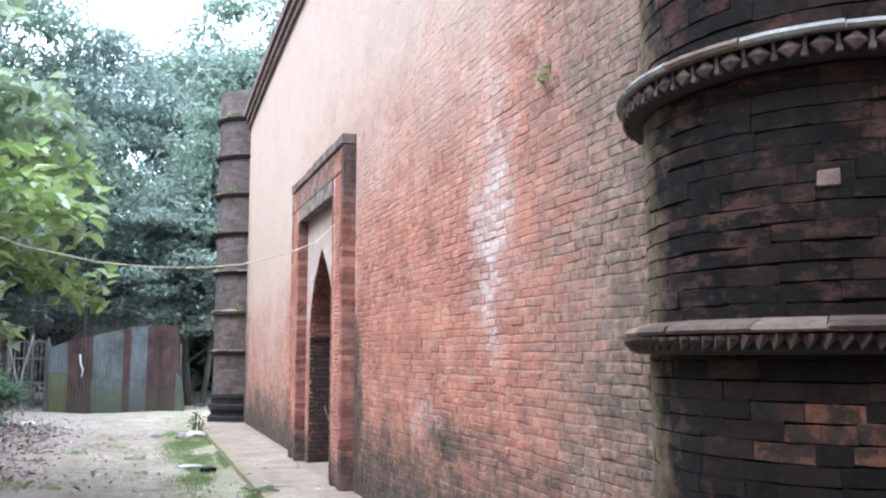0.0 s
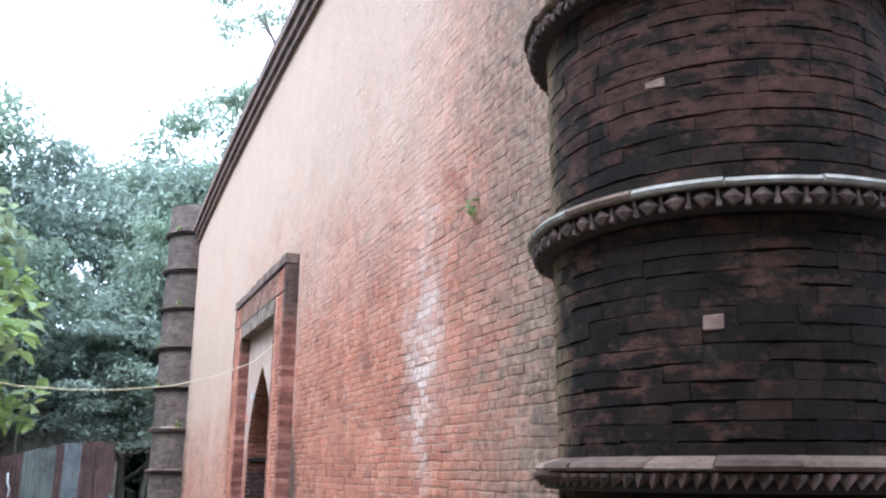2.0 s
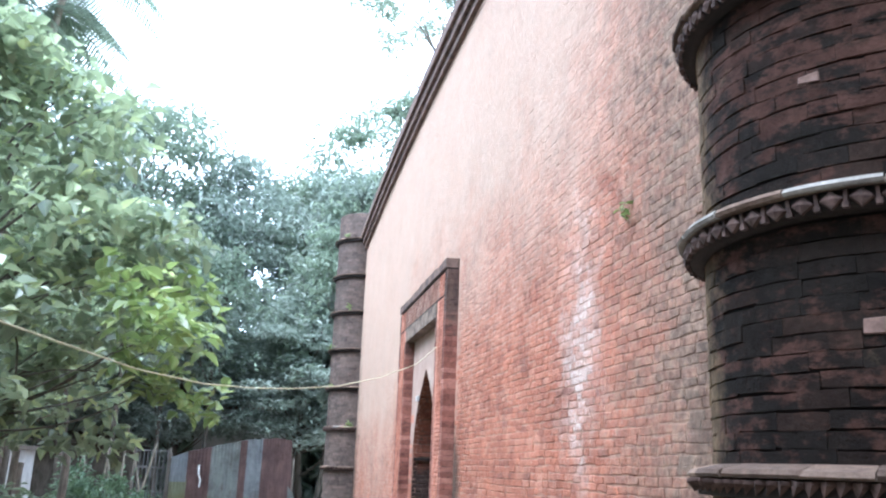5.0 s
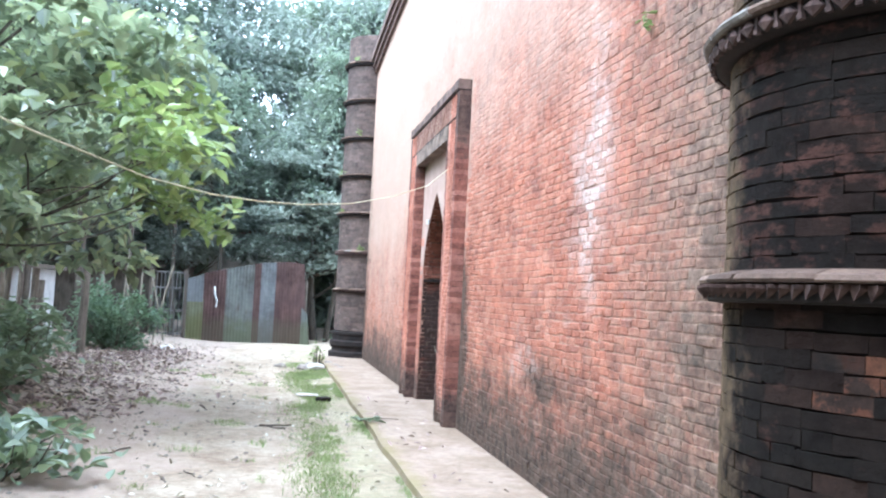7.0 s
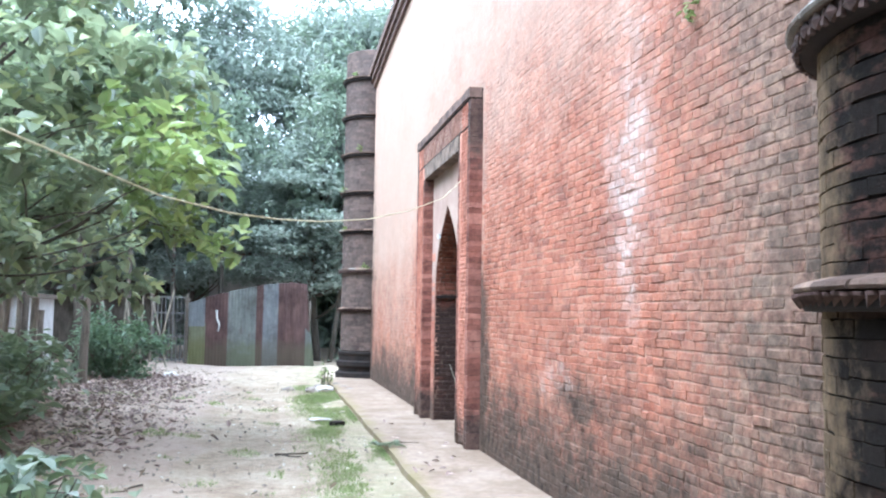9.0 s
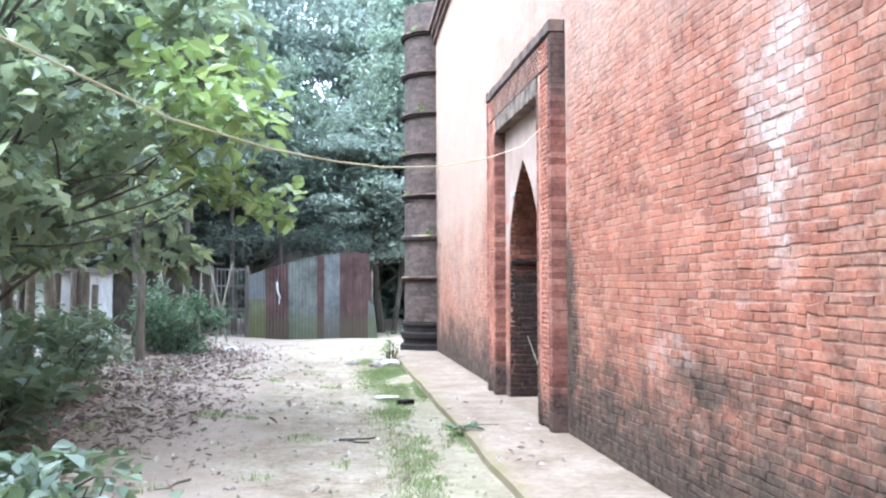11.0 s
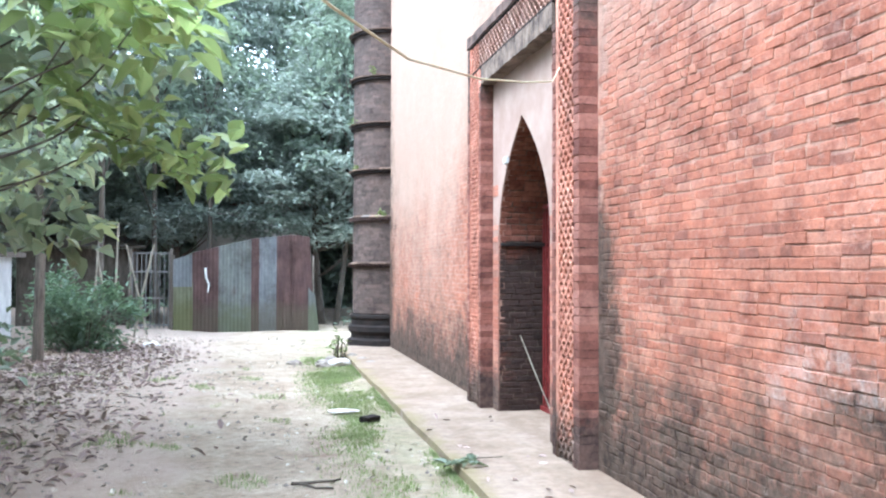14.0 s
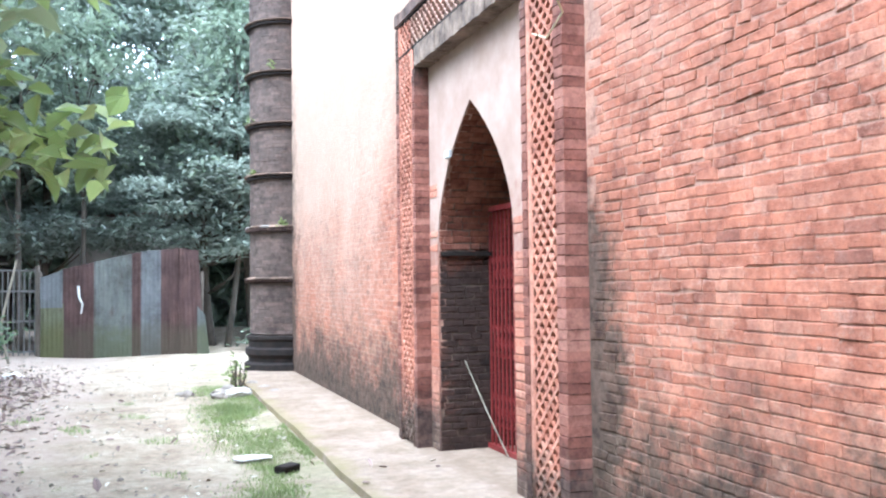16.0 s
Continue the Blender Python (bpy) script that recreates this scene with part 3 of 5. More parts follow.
def lattice(y0, y1, z0, z1):
    """A net of crossing diagonal bars that leaves rows of diamond holes."""
    bm = bmesh.new()
    pitch, half = 0.1, 0.0155
    w, h = y1 - y0, z1 - z0
    for way in (1, -1):
        k = -math.ceil(w / pitch)
        while k * pitch < h:
            s0, s1 = max(0.0, -k * pitch), min(w, h - k * pitch)
            if s1 - s0 > 0.03:
                quad = []
                for s, o in ((s0, -half), (s1, -half), (s1, half), (s0, half)):
                    yy = y0 + s if way == 1 else y1 - s
                    quad.append((yy, min(z1, max(z0, z0 + k * pitch + s + o))))
                front = FRONT + 0.005 + (0.0015 if way == 1 else 0.0)
                a = [bm.verts.new((front, y, z)) for y, z in quad]
                b = [bm.verts.new((FRONT + 0.045, y, z)) for y, z in quad]
                bm.faces.new(a)
                for i in range(4):
                    bm.faces.new((a[i], a[(i + 1) % 4], b[(i + 1) % 4], b[i]))
            k += 1
    return bm


LAT_R, LAT_L = (OUT_R + 0.12, OUT_R + 0.45), (OUT_L - 0.45, OUT_L - 0.12)
for y0, y1, z0, z1 in ((*LAT_R, 0.02, 3.9), (*LAT_L, 0.02, 3.9), (LAT_R[1] + 0.03, LAT_L[0] - 0.03, 3.62, 3.9)):
    part("lattice_band", lattice(y0, y1, z0, z1), MAT["frieze_brick" if z0 > 3 else "door_brick"], surround, "orange brick lattice with diamond holes")
for y in (LAT_R[1] + 0.014, LAT_R[1] + 0.042, LAT_L[0] - 0.014, LAT_L[0] - 0.042, LAT_L[1] + 0.012):
    bm = bmesh.new()
    tube(bm, [(FRONT + 0.014, y, z) for z in np.linspace(0, 3.6 if y != LAT_L[1] + 0.012 else 3.92, 12)], 0.013, n=8)
    part("moulding", bm, MAT["door_brick"], surround, smooth=True)
for z in (3.915, 3.61):
    bm = bmesh.new()
    tube(bm, [(FRONT + 0.014, y, z) for y in np.linspace(OUT_R + 0.05, OUT_L - 0.05, 12)], 0.014, n=8)
    part("moulding", bm, MAT["soot"], surround, "sooty brick moulding", True)


def worn_box(x0, x1, y0, y1, z0, z1, rng, wear=0.004):
    """A brick with uneven corners and chamfered upright edges."""
    bm = bmesh.new()
    box(bm, x0, x1, y0, y1, z0, z1)
    for v in bm.verts:
        v.co += Vector(rng.uniform(-wear, wear, 3)) * 0.6
    bmesh.ops.bevel(bm, geom=[e for e in bm.edges if abs(e.verts[0].co.x - x0) < 0.01 and abs(e.verts[1].co.x - x0) < 0.01], offset=wear, segments=1, affect="EDGES")
    return bm


rng = np.random.default_rng(11)
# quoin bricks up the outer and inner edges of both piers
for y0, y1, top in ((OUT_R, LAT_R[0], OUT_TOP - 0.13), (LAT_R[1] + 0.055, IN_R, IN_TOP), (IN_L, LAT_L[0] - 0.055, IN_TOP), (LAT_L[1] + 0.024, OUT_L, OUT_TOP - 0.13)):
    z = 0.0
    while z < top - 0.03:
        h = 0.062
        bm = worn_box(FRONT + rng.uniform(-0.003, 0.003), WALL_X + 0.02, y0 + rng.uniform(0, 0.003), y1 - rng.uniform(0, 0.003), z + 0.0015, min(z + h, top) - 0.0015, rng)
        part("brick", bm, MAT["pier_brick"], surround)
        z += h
# sooty lintel of upright bricks and the coping
y = IN_R
while y < IN_L - 0.02:
    w = min(0.065, IN_L - y)
    part("lintel_brick", worn_box(FRONT - rng.uniform(0, 0.006), WALL_X, y + 0.003, y + w - 0.003, IN_TOP - rng.uniform(0, 0.012), 3.6, rng), MAT["stone_lip"], surround)
    y += w
y = OUT_R
while y < OUT_L - 0.02:
    w = min(0.22, OUT_L - y)
    part("coping_brick", worn_box(FRONT - 0.012 - rng.uniform(0, 0.006), WALL_X, y + 0.003, y + w - 0.003, OUT_TOP - 0.125, OUT_TOP - rng.uniform(0, 0.02), rng, 0.007), MAT["coping"], surround)
    y += w
bm = bmesh.new()
box(bm, NICHE_FRONT + 0.02, 2.86, ARCH_L - 0.05, ARCH_L + 0.05, 1.7, 1.735)
part("ledge", bm, MAT["soot"], surround, "sooty ledge at the spring of the arch")

# ---- iron gate ----
GATE_X = 2.78
gate = thing("door_1", "red painted iron folding lattice gate, closed across the archway", "door", "structure")
bars = np.arange(ARCH_R + 0.04, ARCH_L - 0.02, 0.085)
for y in bars:
    bm = bmesh.new()
    box(bm, GATE_X - 0.012, GATE_X + 0.004, y - 0.009, y + 0.009, 0.03, 2.1)
    part("bar", bm, MAT["red_iron"], gate)
for z in (0.35, 0.95, 1.55):
    for way in (1, -1):
        for a, c in zip(bars, bars[2:]):
            bm = bmesh.new()
            x = GATE_X + (0.008 if way == 1 else 0.014)
            tube(bm, [(x, a, z - 0.14 * way), (x, c, z + 0.14 * way)], 0.006, n=4)
            part("link", bm, MAT["red_iron"], gate)
for z in (0.015, 2.1):
    bm = bmesh.new()
    box(bm, GATE_X - 0.03, GATE_X + 0.03, ARCH_R, ARCH_L, z - 0.012, z + 0.03)
    part("rail", bm, MAT["red_iron"], gate)
bm = bmesh.new()
box(bm, NICHE_FRONT - 0.035, NICHE_FRONT, 11.74, 11.85, 2.51, 2.58)
bmesh.ops.bevel(bm, geom=bm.edges[:], offset=0.008, segments=2, affect="EDGES")
solo("junction_box", bm, MAT["white"], "small white junction box on the plaster beside the arch", "junction box")

bm = bmesh.new()
tube(bm, [(2.72, 11.62, 0.01), (2.62, 11.82, 0.36), (2.52, 12.08, 0.78)], 0.008, 0.006, 6)
solo("stick", bm, MAT["bamboo"], "dry stick leaning on the sooty jamb", "stick")

# ---- turrets ----
RINGS = (1.59, 2.49, 3.40, 4.30, 5.20, 6.10)
CAP = 7.0


def turret(cx, cy, label, mortar):
    t = thing("corner_turret", label, "turret", group="corner turrets")
    r = TUR_R
    bm = bmesh.new()
    lathe(bm, cx, cy, [(r - 0.012, -0.1), (r - 0.012, CAP), (r - 0.02, CAP + 0.62), (r - 0.08, CAP + 0.66)])
    part("shaft", bm, MAT[mortar], t, smooth=True)
    for z in RINGS + (CAP,):
        bm = bmesh.new()
        lathe(bm, cx, cy, [(r - 0.03, z - 0.028), (r + 0.078, z - 0.026), (r + 0.078, z - 0.014), (r + 0.06, z - 0.004), (r - 0.03, z + 0.008)], 80)
        ring = part("ring", bm, MAT["stone_lip"], t, "moulded brick ring with a pale worn lip", False)
        bm = bmesh.new()
        lathe(bm, cx, cy, [(r - 0.03, z - 0.094), (r + 0.006, z - 0.093), (r + 0.056, z - 0.089), (r + 0.06, z - 0.078), (r + 0.06, z - 0.028), (r - 0.03, z - 0.027)], 80)
        part("corbel", bm, MAT["soot"], ring, "sooty corbel band", True)
        lips = np.random.default_rng(int(z * 100 + cy))
        a = 0.0
        while a < 2 * math.pi - 0.02:
            w = min(lips.uniform(0.24, 0.5), 2 * math.pi - a)
            up, push = lips.normal(0, 0.003), lips.normal(0, 0.004)
            bm = bmesh.new()
            rows = []
            for u in np.linspace(a + 0.004, a + w - 0.004, 5):
                o = push + lips.normal(0, 0.0015)
                rows.append([bm.verts.new((cx + q * math.cos(u), cy + q * math.sin(u), h)) for q, h in ((r - 0.02, z - 0.024), (r + 0.092 + o, z - 0.026), (r + 0.098 + o, z - 0.016 + up), (r + 0.086 + o, z + 0.0 + up), (r - 0.02, z + 0.026))])
            for s, e in zip(rows, rows[1:]):
                for i in range(5):
                    bm.faces.new((s[i], s[(i + 1) % 5], e[(i + 1) % 5], e[i]))
            bm.faces.new(rows[0])
            bm.faces.new(rows[-1][::-1])
            part("lip_brick", bm, MAT["lip_highlight" if z == RINGS[1] and lips.random() < 0.4 else "lip_brick"], ring)
            a += w
    bm = bmesh.new()
    lathe(bm, cx, cy, [(r + 0.1, -0.1), (r + 0.1, 0.1), (r + 0.03, 0.14), (r + 0.03, 0.2), (r + 0.085, 0.27), (r + 0.085, 0.36), (r + 0.03, 0.39), (r + 0.03, 0.5), (r + 0.06, 0.53), (r + 0.06, 0.58), (r - 0.05, 0.61)])
    part("base_moulding", bm, MAT["soot"], t)
    return t


near_turret = turret(*NEAR, "blackened round brick corner turret with toothed rings", "mortar_and_hole_shade")
far_turret = turret(*FAR, "weathered dark brick corner turret with stacked rings", "worn_mortar")


def tooth_mesh():
    """A small four-sided pyramid set on its corner."""
    bm = bmesh.new()
    p = [bm.verts.new(c) for c in ((0.0, 0.039, 0), (0.0, 0, 0.033), (0.0, -0.039, 0), (0.0, 0, -0.033))]
    q = [bm.verts.new(c) for c in ((0.014, 0.035, 0), (0.014, 0, 0.03), (0.014, -0.035, 0), (0.014, 0, -0.03))]
    tip = bm.verts.new((0.026, 0, 0.0))
    for i in range(4):
        bm.faces.new((p[i], p[(i + 1) % 4], q[(i + 1) % 4], q[i]))
        bm.faces.new((q[i], q[(i + 1) % 4], tip))
    return mesh_of("tooth", bm, MAT["tooth"])


def dogtooth_mesh():
    """A brick corner cut to a point that hangs down."""
    bm = bmesh.new()
    top = [bm.verts.new(c) for c in ((0.0, 0.027, 0.03), (0.036, 0.01, 0.03), (0.0, -0.027, 0.03))]
    mid = [bm.verts.new(c) for c in ((0.0, 0.025, 0.016), (0.036, 0.01, 0.018), (0.0, -0.025, 0.012))]
    low = bm.verts.new((0.01, -0.014, -0.018))
    bm.faces.new(top)
    for i in range(2):
        bm.faces.new((top[i], top[i + 1], mid[i + 1], mid[i]))
        bm.faces.new((mid[i], mid[i + 1], low))
    return mesh_of("tooth", bm, MAT["tooth"])


def peg_mesh():
    """A short upright bar with a foot between two pyramids."""
    bm = bmesh.new()
    box(bm, -0.005, 0.013, -0.006, 0.006, -0.012, 0.03)
    box(bm, -0.005, 0.015, -0.01, 0.01, -0.03, -0.012)
    return mesh_of("peg", bm, MAT["tooth"])


TOOTH, DOGTOOTH, PEG = tooth_mesh(), dogtooth_mesh(), peg_mesh()
for t, (cx, cy), rings in ((near_turret, NEAR, RINGS[:3]), (far_turret, FAR, RINGS[:2])):
    for k, z in enumerate(rings):
        n = 100 if k == 0 else 104
        for i in range(n):
            a = 2 * math.pi * i / n
            if not 2.0 < a < 5.6:
                continue
            kind, mesh = ("tooth", DOGTOOTH) if k == 0 else ("tooth", TOOTH) if i % 2 else ("peg", PEG)
            p = part(kind, mesh, None, t)
            p.matrix_basis = pose(cx + (TUR_R + 0.061) * math.cos(a), cy + (TUR_R + 0.061) * math.sin(a), z - 0.063 + 0.002 * math.sin(7 * a), 0, 0, math.degrees(a)) @ pose(0, 0, 0, random.uniform(-6, 6), random.uniform(-4, 4), random.uniform(-7, 7))

# a pale replacement brick and a few freshly broken faces on the near turret
for a, z, w, h in ((3.92, 2.03, 0.03, 0.05), (3.72, 2.9, 0.035, 0.03)):
    p_bm = bmesh.new()
    box(p_bm, -0.02, 0.006, -w, w, -h / 2, h / 2)
    for v in p_bm.verts:
        v.co += Vector((0, random.uniform(-0.006, 0.006), random.uniform(-0.005, 0.005)))
    bmesh.ops.bevel(p_bm, geom=p_bm.edges[:], offset=0.003, segments=1, affect="EDGES")
    p = part("patch_brick", p_bm, MAT["pale_brick"], near_turret, "pale pinkish broken brick face")
    p.matrix_basis = pose(NEAR[0] + (TUR_R - 0.001) * math.cos(a), NEAR[1] + (TUR_R - 0.001) * math.sin(a), z, 0, 0, math.degrees(a))

# ---- fence of tin ----
TIN_Y = 25.2


def tin_sheet(w, z0, h0, h1, waves, taper=0.0):
    bm = bmesh.new()
    n = waves * 6
    lo, hi = [], []
    for i in range(n + 1):
        u = i / n
        d = 0.0045 * math.sin(u * waves * 2 * math.pi)
        lo.append(bm.verts.new((u * (w + taper), d, z0 + 0.012 * noise.noise((u * 3, w, 1)))))
        hi.append(bm.verts.new((u * w, d, h0 + (h1 - h0) * u)))
    for i in range(n):
        bm.faces.new((lo[i], lo[i + 1], hi[i + 1], hi[i]))
    bmesh.ops.solidify(bm, geom=bm.faces[:], thickness=0.004)
    return bm


fence = thing("tin_fence", "patched fence of rusty and grey corrugated tin sheets", "fence")
u = -2.16
for w, z0, h0, h1, mat, taper in ((0.42, 0, 1.2, 1.2, "tin_moss", 0), (0.6, 0, 1.95, 2.1, "tin_rust", 0), (0.78, 0, 2.1, 2.28, "tin_grey", 0), (0.22, 0, 2.3, 2.32, "tin_rust", 0),
                                  (0.42, 0, 2.33, 2.37, "tin_blue", 0), (0.3, 0, 2.37, 2.4, "tin_rust", 0), (0.48, 0, 2.42, 2.36, "tin_rust", 0.12), (0.14, 0, 1.1, 0.9, "tin_grey", 0.1)):
    p = part("sheet", tin_sheet(w + 0.03, z0, h0, h1, max(2, round(w / 0.085)), taper), MAT[mat], fence)
    p.location = (u, TIN_Y + random.uniform(-0.03, 0.03), GROUND - 0.02)
    u += w
p = part("sheet", tin_sheet(0.44, 1.1, 1.75, 1.9, 5), MAT["tin_blue"], fence, "bright blue-grey tin patch")
p.location = (-2.17, TIN_Y - 0.03, GROUND)
for x in (-2.2, -0.8, 0.6, 1.15):
    bm = bmesh.new()
    tube(bm, [(x, TIN_Y + 0.09, GROUND - 0.1), (x + 0.02, TIN_Y + 0.09, 1.8)], 0.04, n=7)
    part("post", bm, MAT["wood"], fence)
bm = bmesh.new()
tube(bm, [(-1.42, TIN_Y - 0.05, 1.5), (-1.4, TIN_Y - 0.06, 1.25), (-1.33, TIN_Y - 0.06, 1.1), (-1.36, TIN_Y - 0.06, 0.9)], 0.03, 0.02, 6)
solo("rag", bm, MAT["litter"], "pale torn rag hanging on the rusty tin", "rag")

# ---- bar gate beside the tin ----
bar_gate = thing("bar_gate", "dull grey iron bar gate, closed", "gate")
GX0, GX1, GY = -3.15, -2.3, 25.5
for x in np.linspace(GX0, GX1, 9):
    bm = bmesh.new()
    tube(bm, [(x, GY, GROUND + 0.08), (x, GY, 1.85)], 0.016, n=6)
    part("bar", bm, MAT["grey_iron"], bar_gate)
for z in (0.1, 0.75, 1.4, 1.85):
    bm = bmesh.new()
    box(bm, GX0 - 0.02, GX1 + 0.02, GY - 0.015, GY + 0.015, z - 0.02, z + 0.02)
    part("rail", bm, MAT["grey_iron"], bar_gate)
for x in (GX0 - 0.05, GX1 + 0.05):
    bm = bmesh.new()
    tube(bm, [(x, GY, GROUND - 0.1), (x, GY, 1.95)], 0.045, n=8)
    part("post", bm, MAT["wood"], bar_gate)

# ---- shed and pale house behind ----
shed = thing("shed", "low grey shed with a rusty tin roof", "shed")
bm = bmesh.new()
box(bm, -6.2, -3.3, 27.2, 30, GROUND, 2.0)
part("wall", bm, MAT["bark"], shed)
bm = bmesh.new()
v = [bm.verts.new((x, y, z)) for dz in (0.0, 0.05) for x, y, z in ((-6.5, 26.8, 2.0 + dz), (-3.0, 26.8, 2.0 + dz), (-3.0, 30.2, 2.7 + dz), (-6.5, 30.2, 2.7 + dz))]
for f in ((0, 1, 2, 3), (7, 6, 5, 4), (0, 4, 5, 1), (1, 5, 6, 2), (2, 6, 7, 3), (3, 7, 4, 0)):
    bm.faces.new([v[i] for i in f])
part("roof", bm, MAT["bark"], shed, "dark weathered roof sheet")
house = thing("house", "small white house half hidden behind the trees", "house")
bm = bmesh.new()
box(bm, -1.9, 1.0, 29.0, 31.5, GROUND, 3.3)
part("wall", bm, MAT["white"], house)
bm = bmesh.new()
box(bm, -2.2, 1.3, 28.7, 31.8, 3.3, 3.42)
part("roof", bm, MAT["tin_rust"], house)
hut = thing("house", "white plastered house glimpsed behind the wooden posts", "house")
bm = bmesh.new()
box(bm, -10, -5.2, 18.8, 23, GROUND, 1.7)
part("wall", bm, MAT["white"], hut)
bm = bmesh.new()
box(bm, -10.3, -5.0, 18.5, 23.3, 1.7, 1.8)
part("roof", bm, MAT["wood"], hut)


# ---- wooden posts along the path ----
def wooden_post(x, y, h, r, lean):
    rng = np.random.default_rng(int(x * 100 + y * 10) % 9999)
    bm = bmesh.new()
    pts = [(x + lean * k / 6 + rng.normal(0, 0.006), y + rng.normal(0, 0.006), GROUND - 0.15 + (h + 0.15) * k / 6) for k in range(7)]
    tube(bm, pts, r, r * 0.85, 8)
    return solo("fence_post", bm, MAT["wood"], "rough grey weathered wooden fence post", "post", group="posts along the path")


for x, y, h, r, lean in ((-3.42, 17.7, 1.75, 0.085, 0.02), (-4.1, 17.4, 1.5, 0.07, -0.05), (-4.7, 17.9, 1.9, 0.06, 0.06), (-3.75, 15.2, 1.7, 0.07, 0.05), (-4.0, 12.9, 1.8, 0.08, -0.06), (-4.3, 15.6, 2.1, 0.05, 0.1), (-3.5, 20.3, 1.5, 0.06, 0.05)):
    wooden_post(x, y, h, r, lean)
for k, (x, y, h, lean) in enumerate(((-3.5, 22.4, 2.3, 0.12), (-3.22, 22.9, 1.9, -0.3), (-3.05, 22.3, 2.4, 0.05), (-2.75, 22.7, 2.0, 0.42), (-3.9, 23.5, 2.3, -0.35), (-4.3, 22.3, 2.2, 0.45), (-2.5, 23.4, 2.0, -0.5))):
    bm = bmesh.new()
    tube(bm, [(x, y, GROUND - 0.1), (x + lean * 0.5, y, h * 0.5), (x + lean, y + 0.05, h)], 0.028, 0.02, 6)
    solo("bamboo_pole", bm, MAT["bamboo"], "dry pale bamboo pole leaning in the hedge", "pole", group="bamboo poles")

# ---- rope ----
bm = bmesh.new()
way = [(2.15, 9.86, 3.02), (1.72, 8.8, 2.66), (1.18, 7.6, 2.37), (0.74, 6.85, 2.2), (0.34, 6.2, 2.1), (0.05, 5.5, 2.03), (-0.21, 4.85, 1.985), (-0.49, 4.25, 1.985), (-0.79, 3.0, 2.0), (-1.2, 1.6, 2.1), (-1.7, 0.2, 2.3), (-2.3, -1.5, 2.65)]
tube(bm, way, 0.0042, n=6)
solo("rope", bm, MAT["rope"], "pale yellow rope slung over the path", "rope", smooth=True)
bm = bmesh.new()
tube(bm, [(-2.32, -1.52, GROUND - 0.1), (-2.3, -1.5, 1.4), (-2.31, -1.52, 2.8)], 0.07, 0.055, 8)
solo("rope_post", bm, MAT["wood"], "grey wooden post that holds the rope", "post")


# ---- trees ----
def leaves(rng, points, size, ratio, droop, material, name, fold=0.25, wild=1.0, fine=False):
    """Many small folded leaves at the points, six corners each, or ten for near plants."""
    n = len(points)
    size = size * rng.uniform(0.65, 1.25, n)
    turn = rng.uniform(0, 2 * np.pi, n)
    tip = rng.normal(droop, 0.45 * wild, n)
    ax = np.stack([np.cos(turn) * np.cos(tip), np.sin(turn) * np.cos(tip), np.sin(tip)], 1)
    side = np.stack([-np.sin(turn), np.cos(turn), rng.normal(0, 0.35 * wild, n)], 1)
    side /= np.linalg.norm(side, axis=1)[:, None]
    up = np.cross(ax, side)
    L, W = size[:, None], (size * ratio)[:, None]
    p = np.asarray(points)
    if fine:
        rim = ((0.12, 0.24, 0.3), (0.35, 0.5, 1.0), (0.6, 0.42, 0.85), (0.83, 0.2, 0.3))
        one = [p + ax * L * u + side * W * w + up * (W * fold * h - L * 0.16 * u * u) for u, w, h in rim]
        two = [p + ax * L * u - side * W * w + up * (W * fold * h - L * 0.16 * u * u) for u, w, h in rim[::-1]]
        v = np.stack([p, *one, p + ax * L - up * L * 0.16, *two], 1).reshape(-1, 3)
        base = (np.arange(n) * 10)[:, None]
        f = np.concatenate([base + np.array([[0, 1, 2, 3, 4, 5]]), base + np.array([[0, 5, 6, 7, 8, 9]])])
        return raw(name, v.tolist(), f.tolist(), material)
    v = np.stack([p, p + ax * L * 0.4 + side * W * 0.5 + up * W * fold, p + ax * L * 0.8 + side * W * 0.32 + up * W * fold * 0.6,
                  p + ax * L - up * L * 0.12, p + ax * L * 0.8 - side * W * 0.32 + up * W * fold * 0.6, p + ax * L * 0.4 - side * W * 0.5 + up * W * fold], 1).reshape(-1, 3)
    base = (np.arange(n) * 6)[:, None]
    f = np.concatenate([base + np.array([[0, 1, 2, 3]]), base + np.array([[0, 3, 4, 5]])])
    return raw(name, v.tolist(), f.tolist(), material)


def limb(rng, a, b, bend=0.12, n=6):
    a, b = Vector(a), Vector(b)
    off = Vector(rng.normal(0, bend, 3)) * (b - a).length
    return [a.lerp(b, t) + off * math.sin(t * math.pi) for t in np.linspace(0, 1, n)]


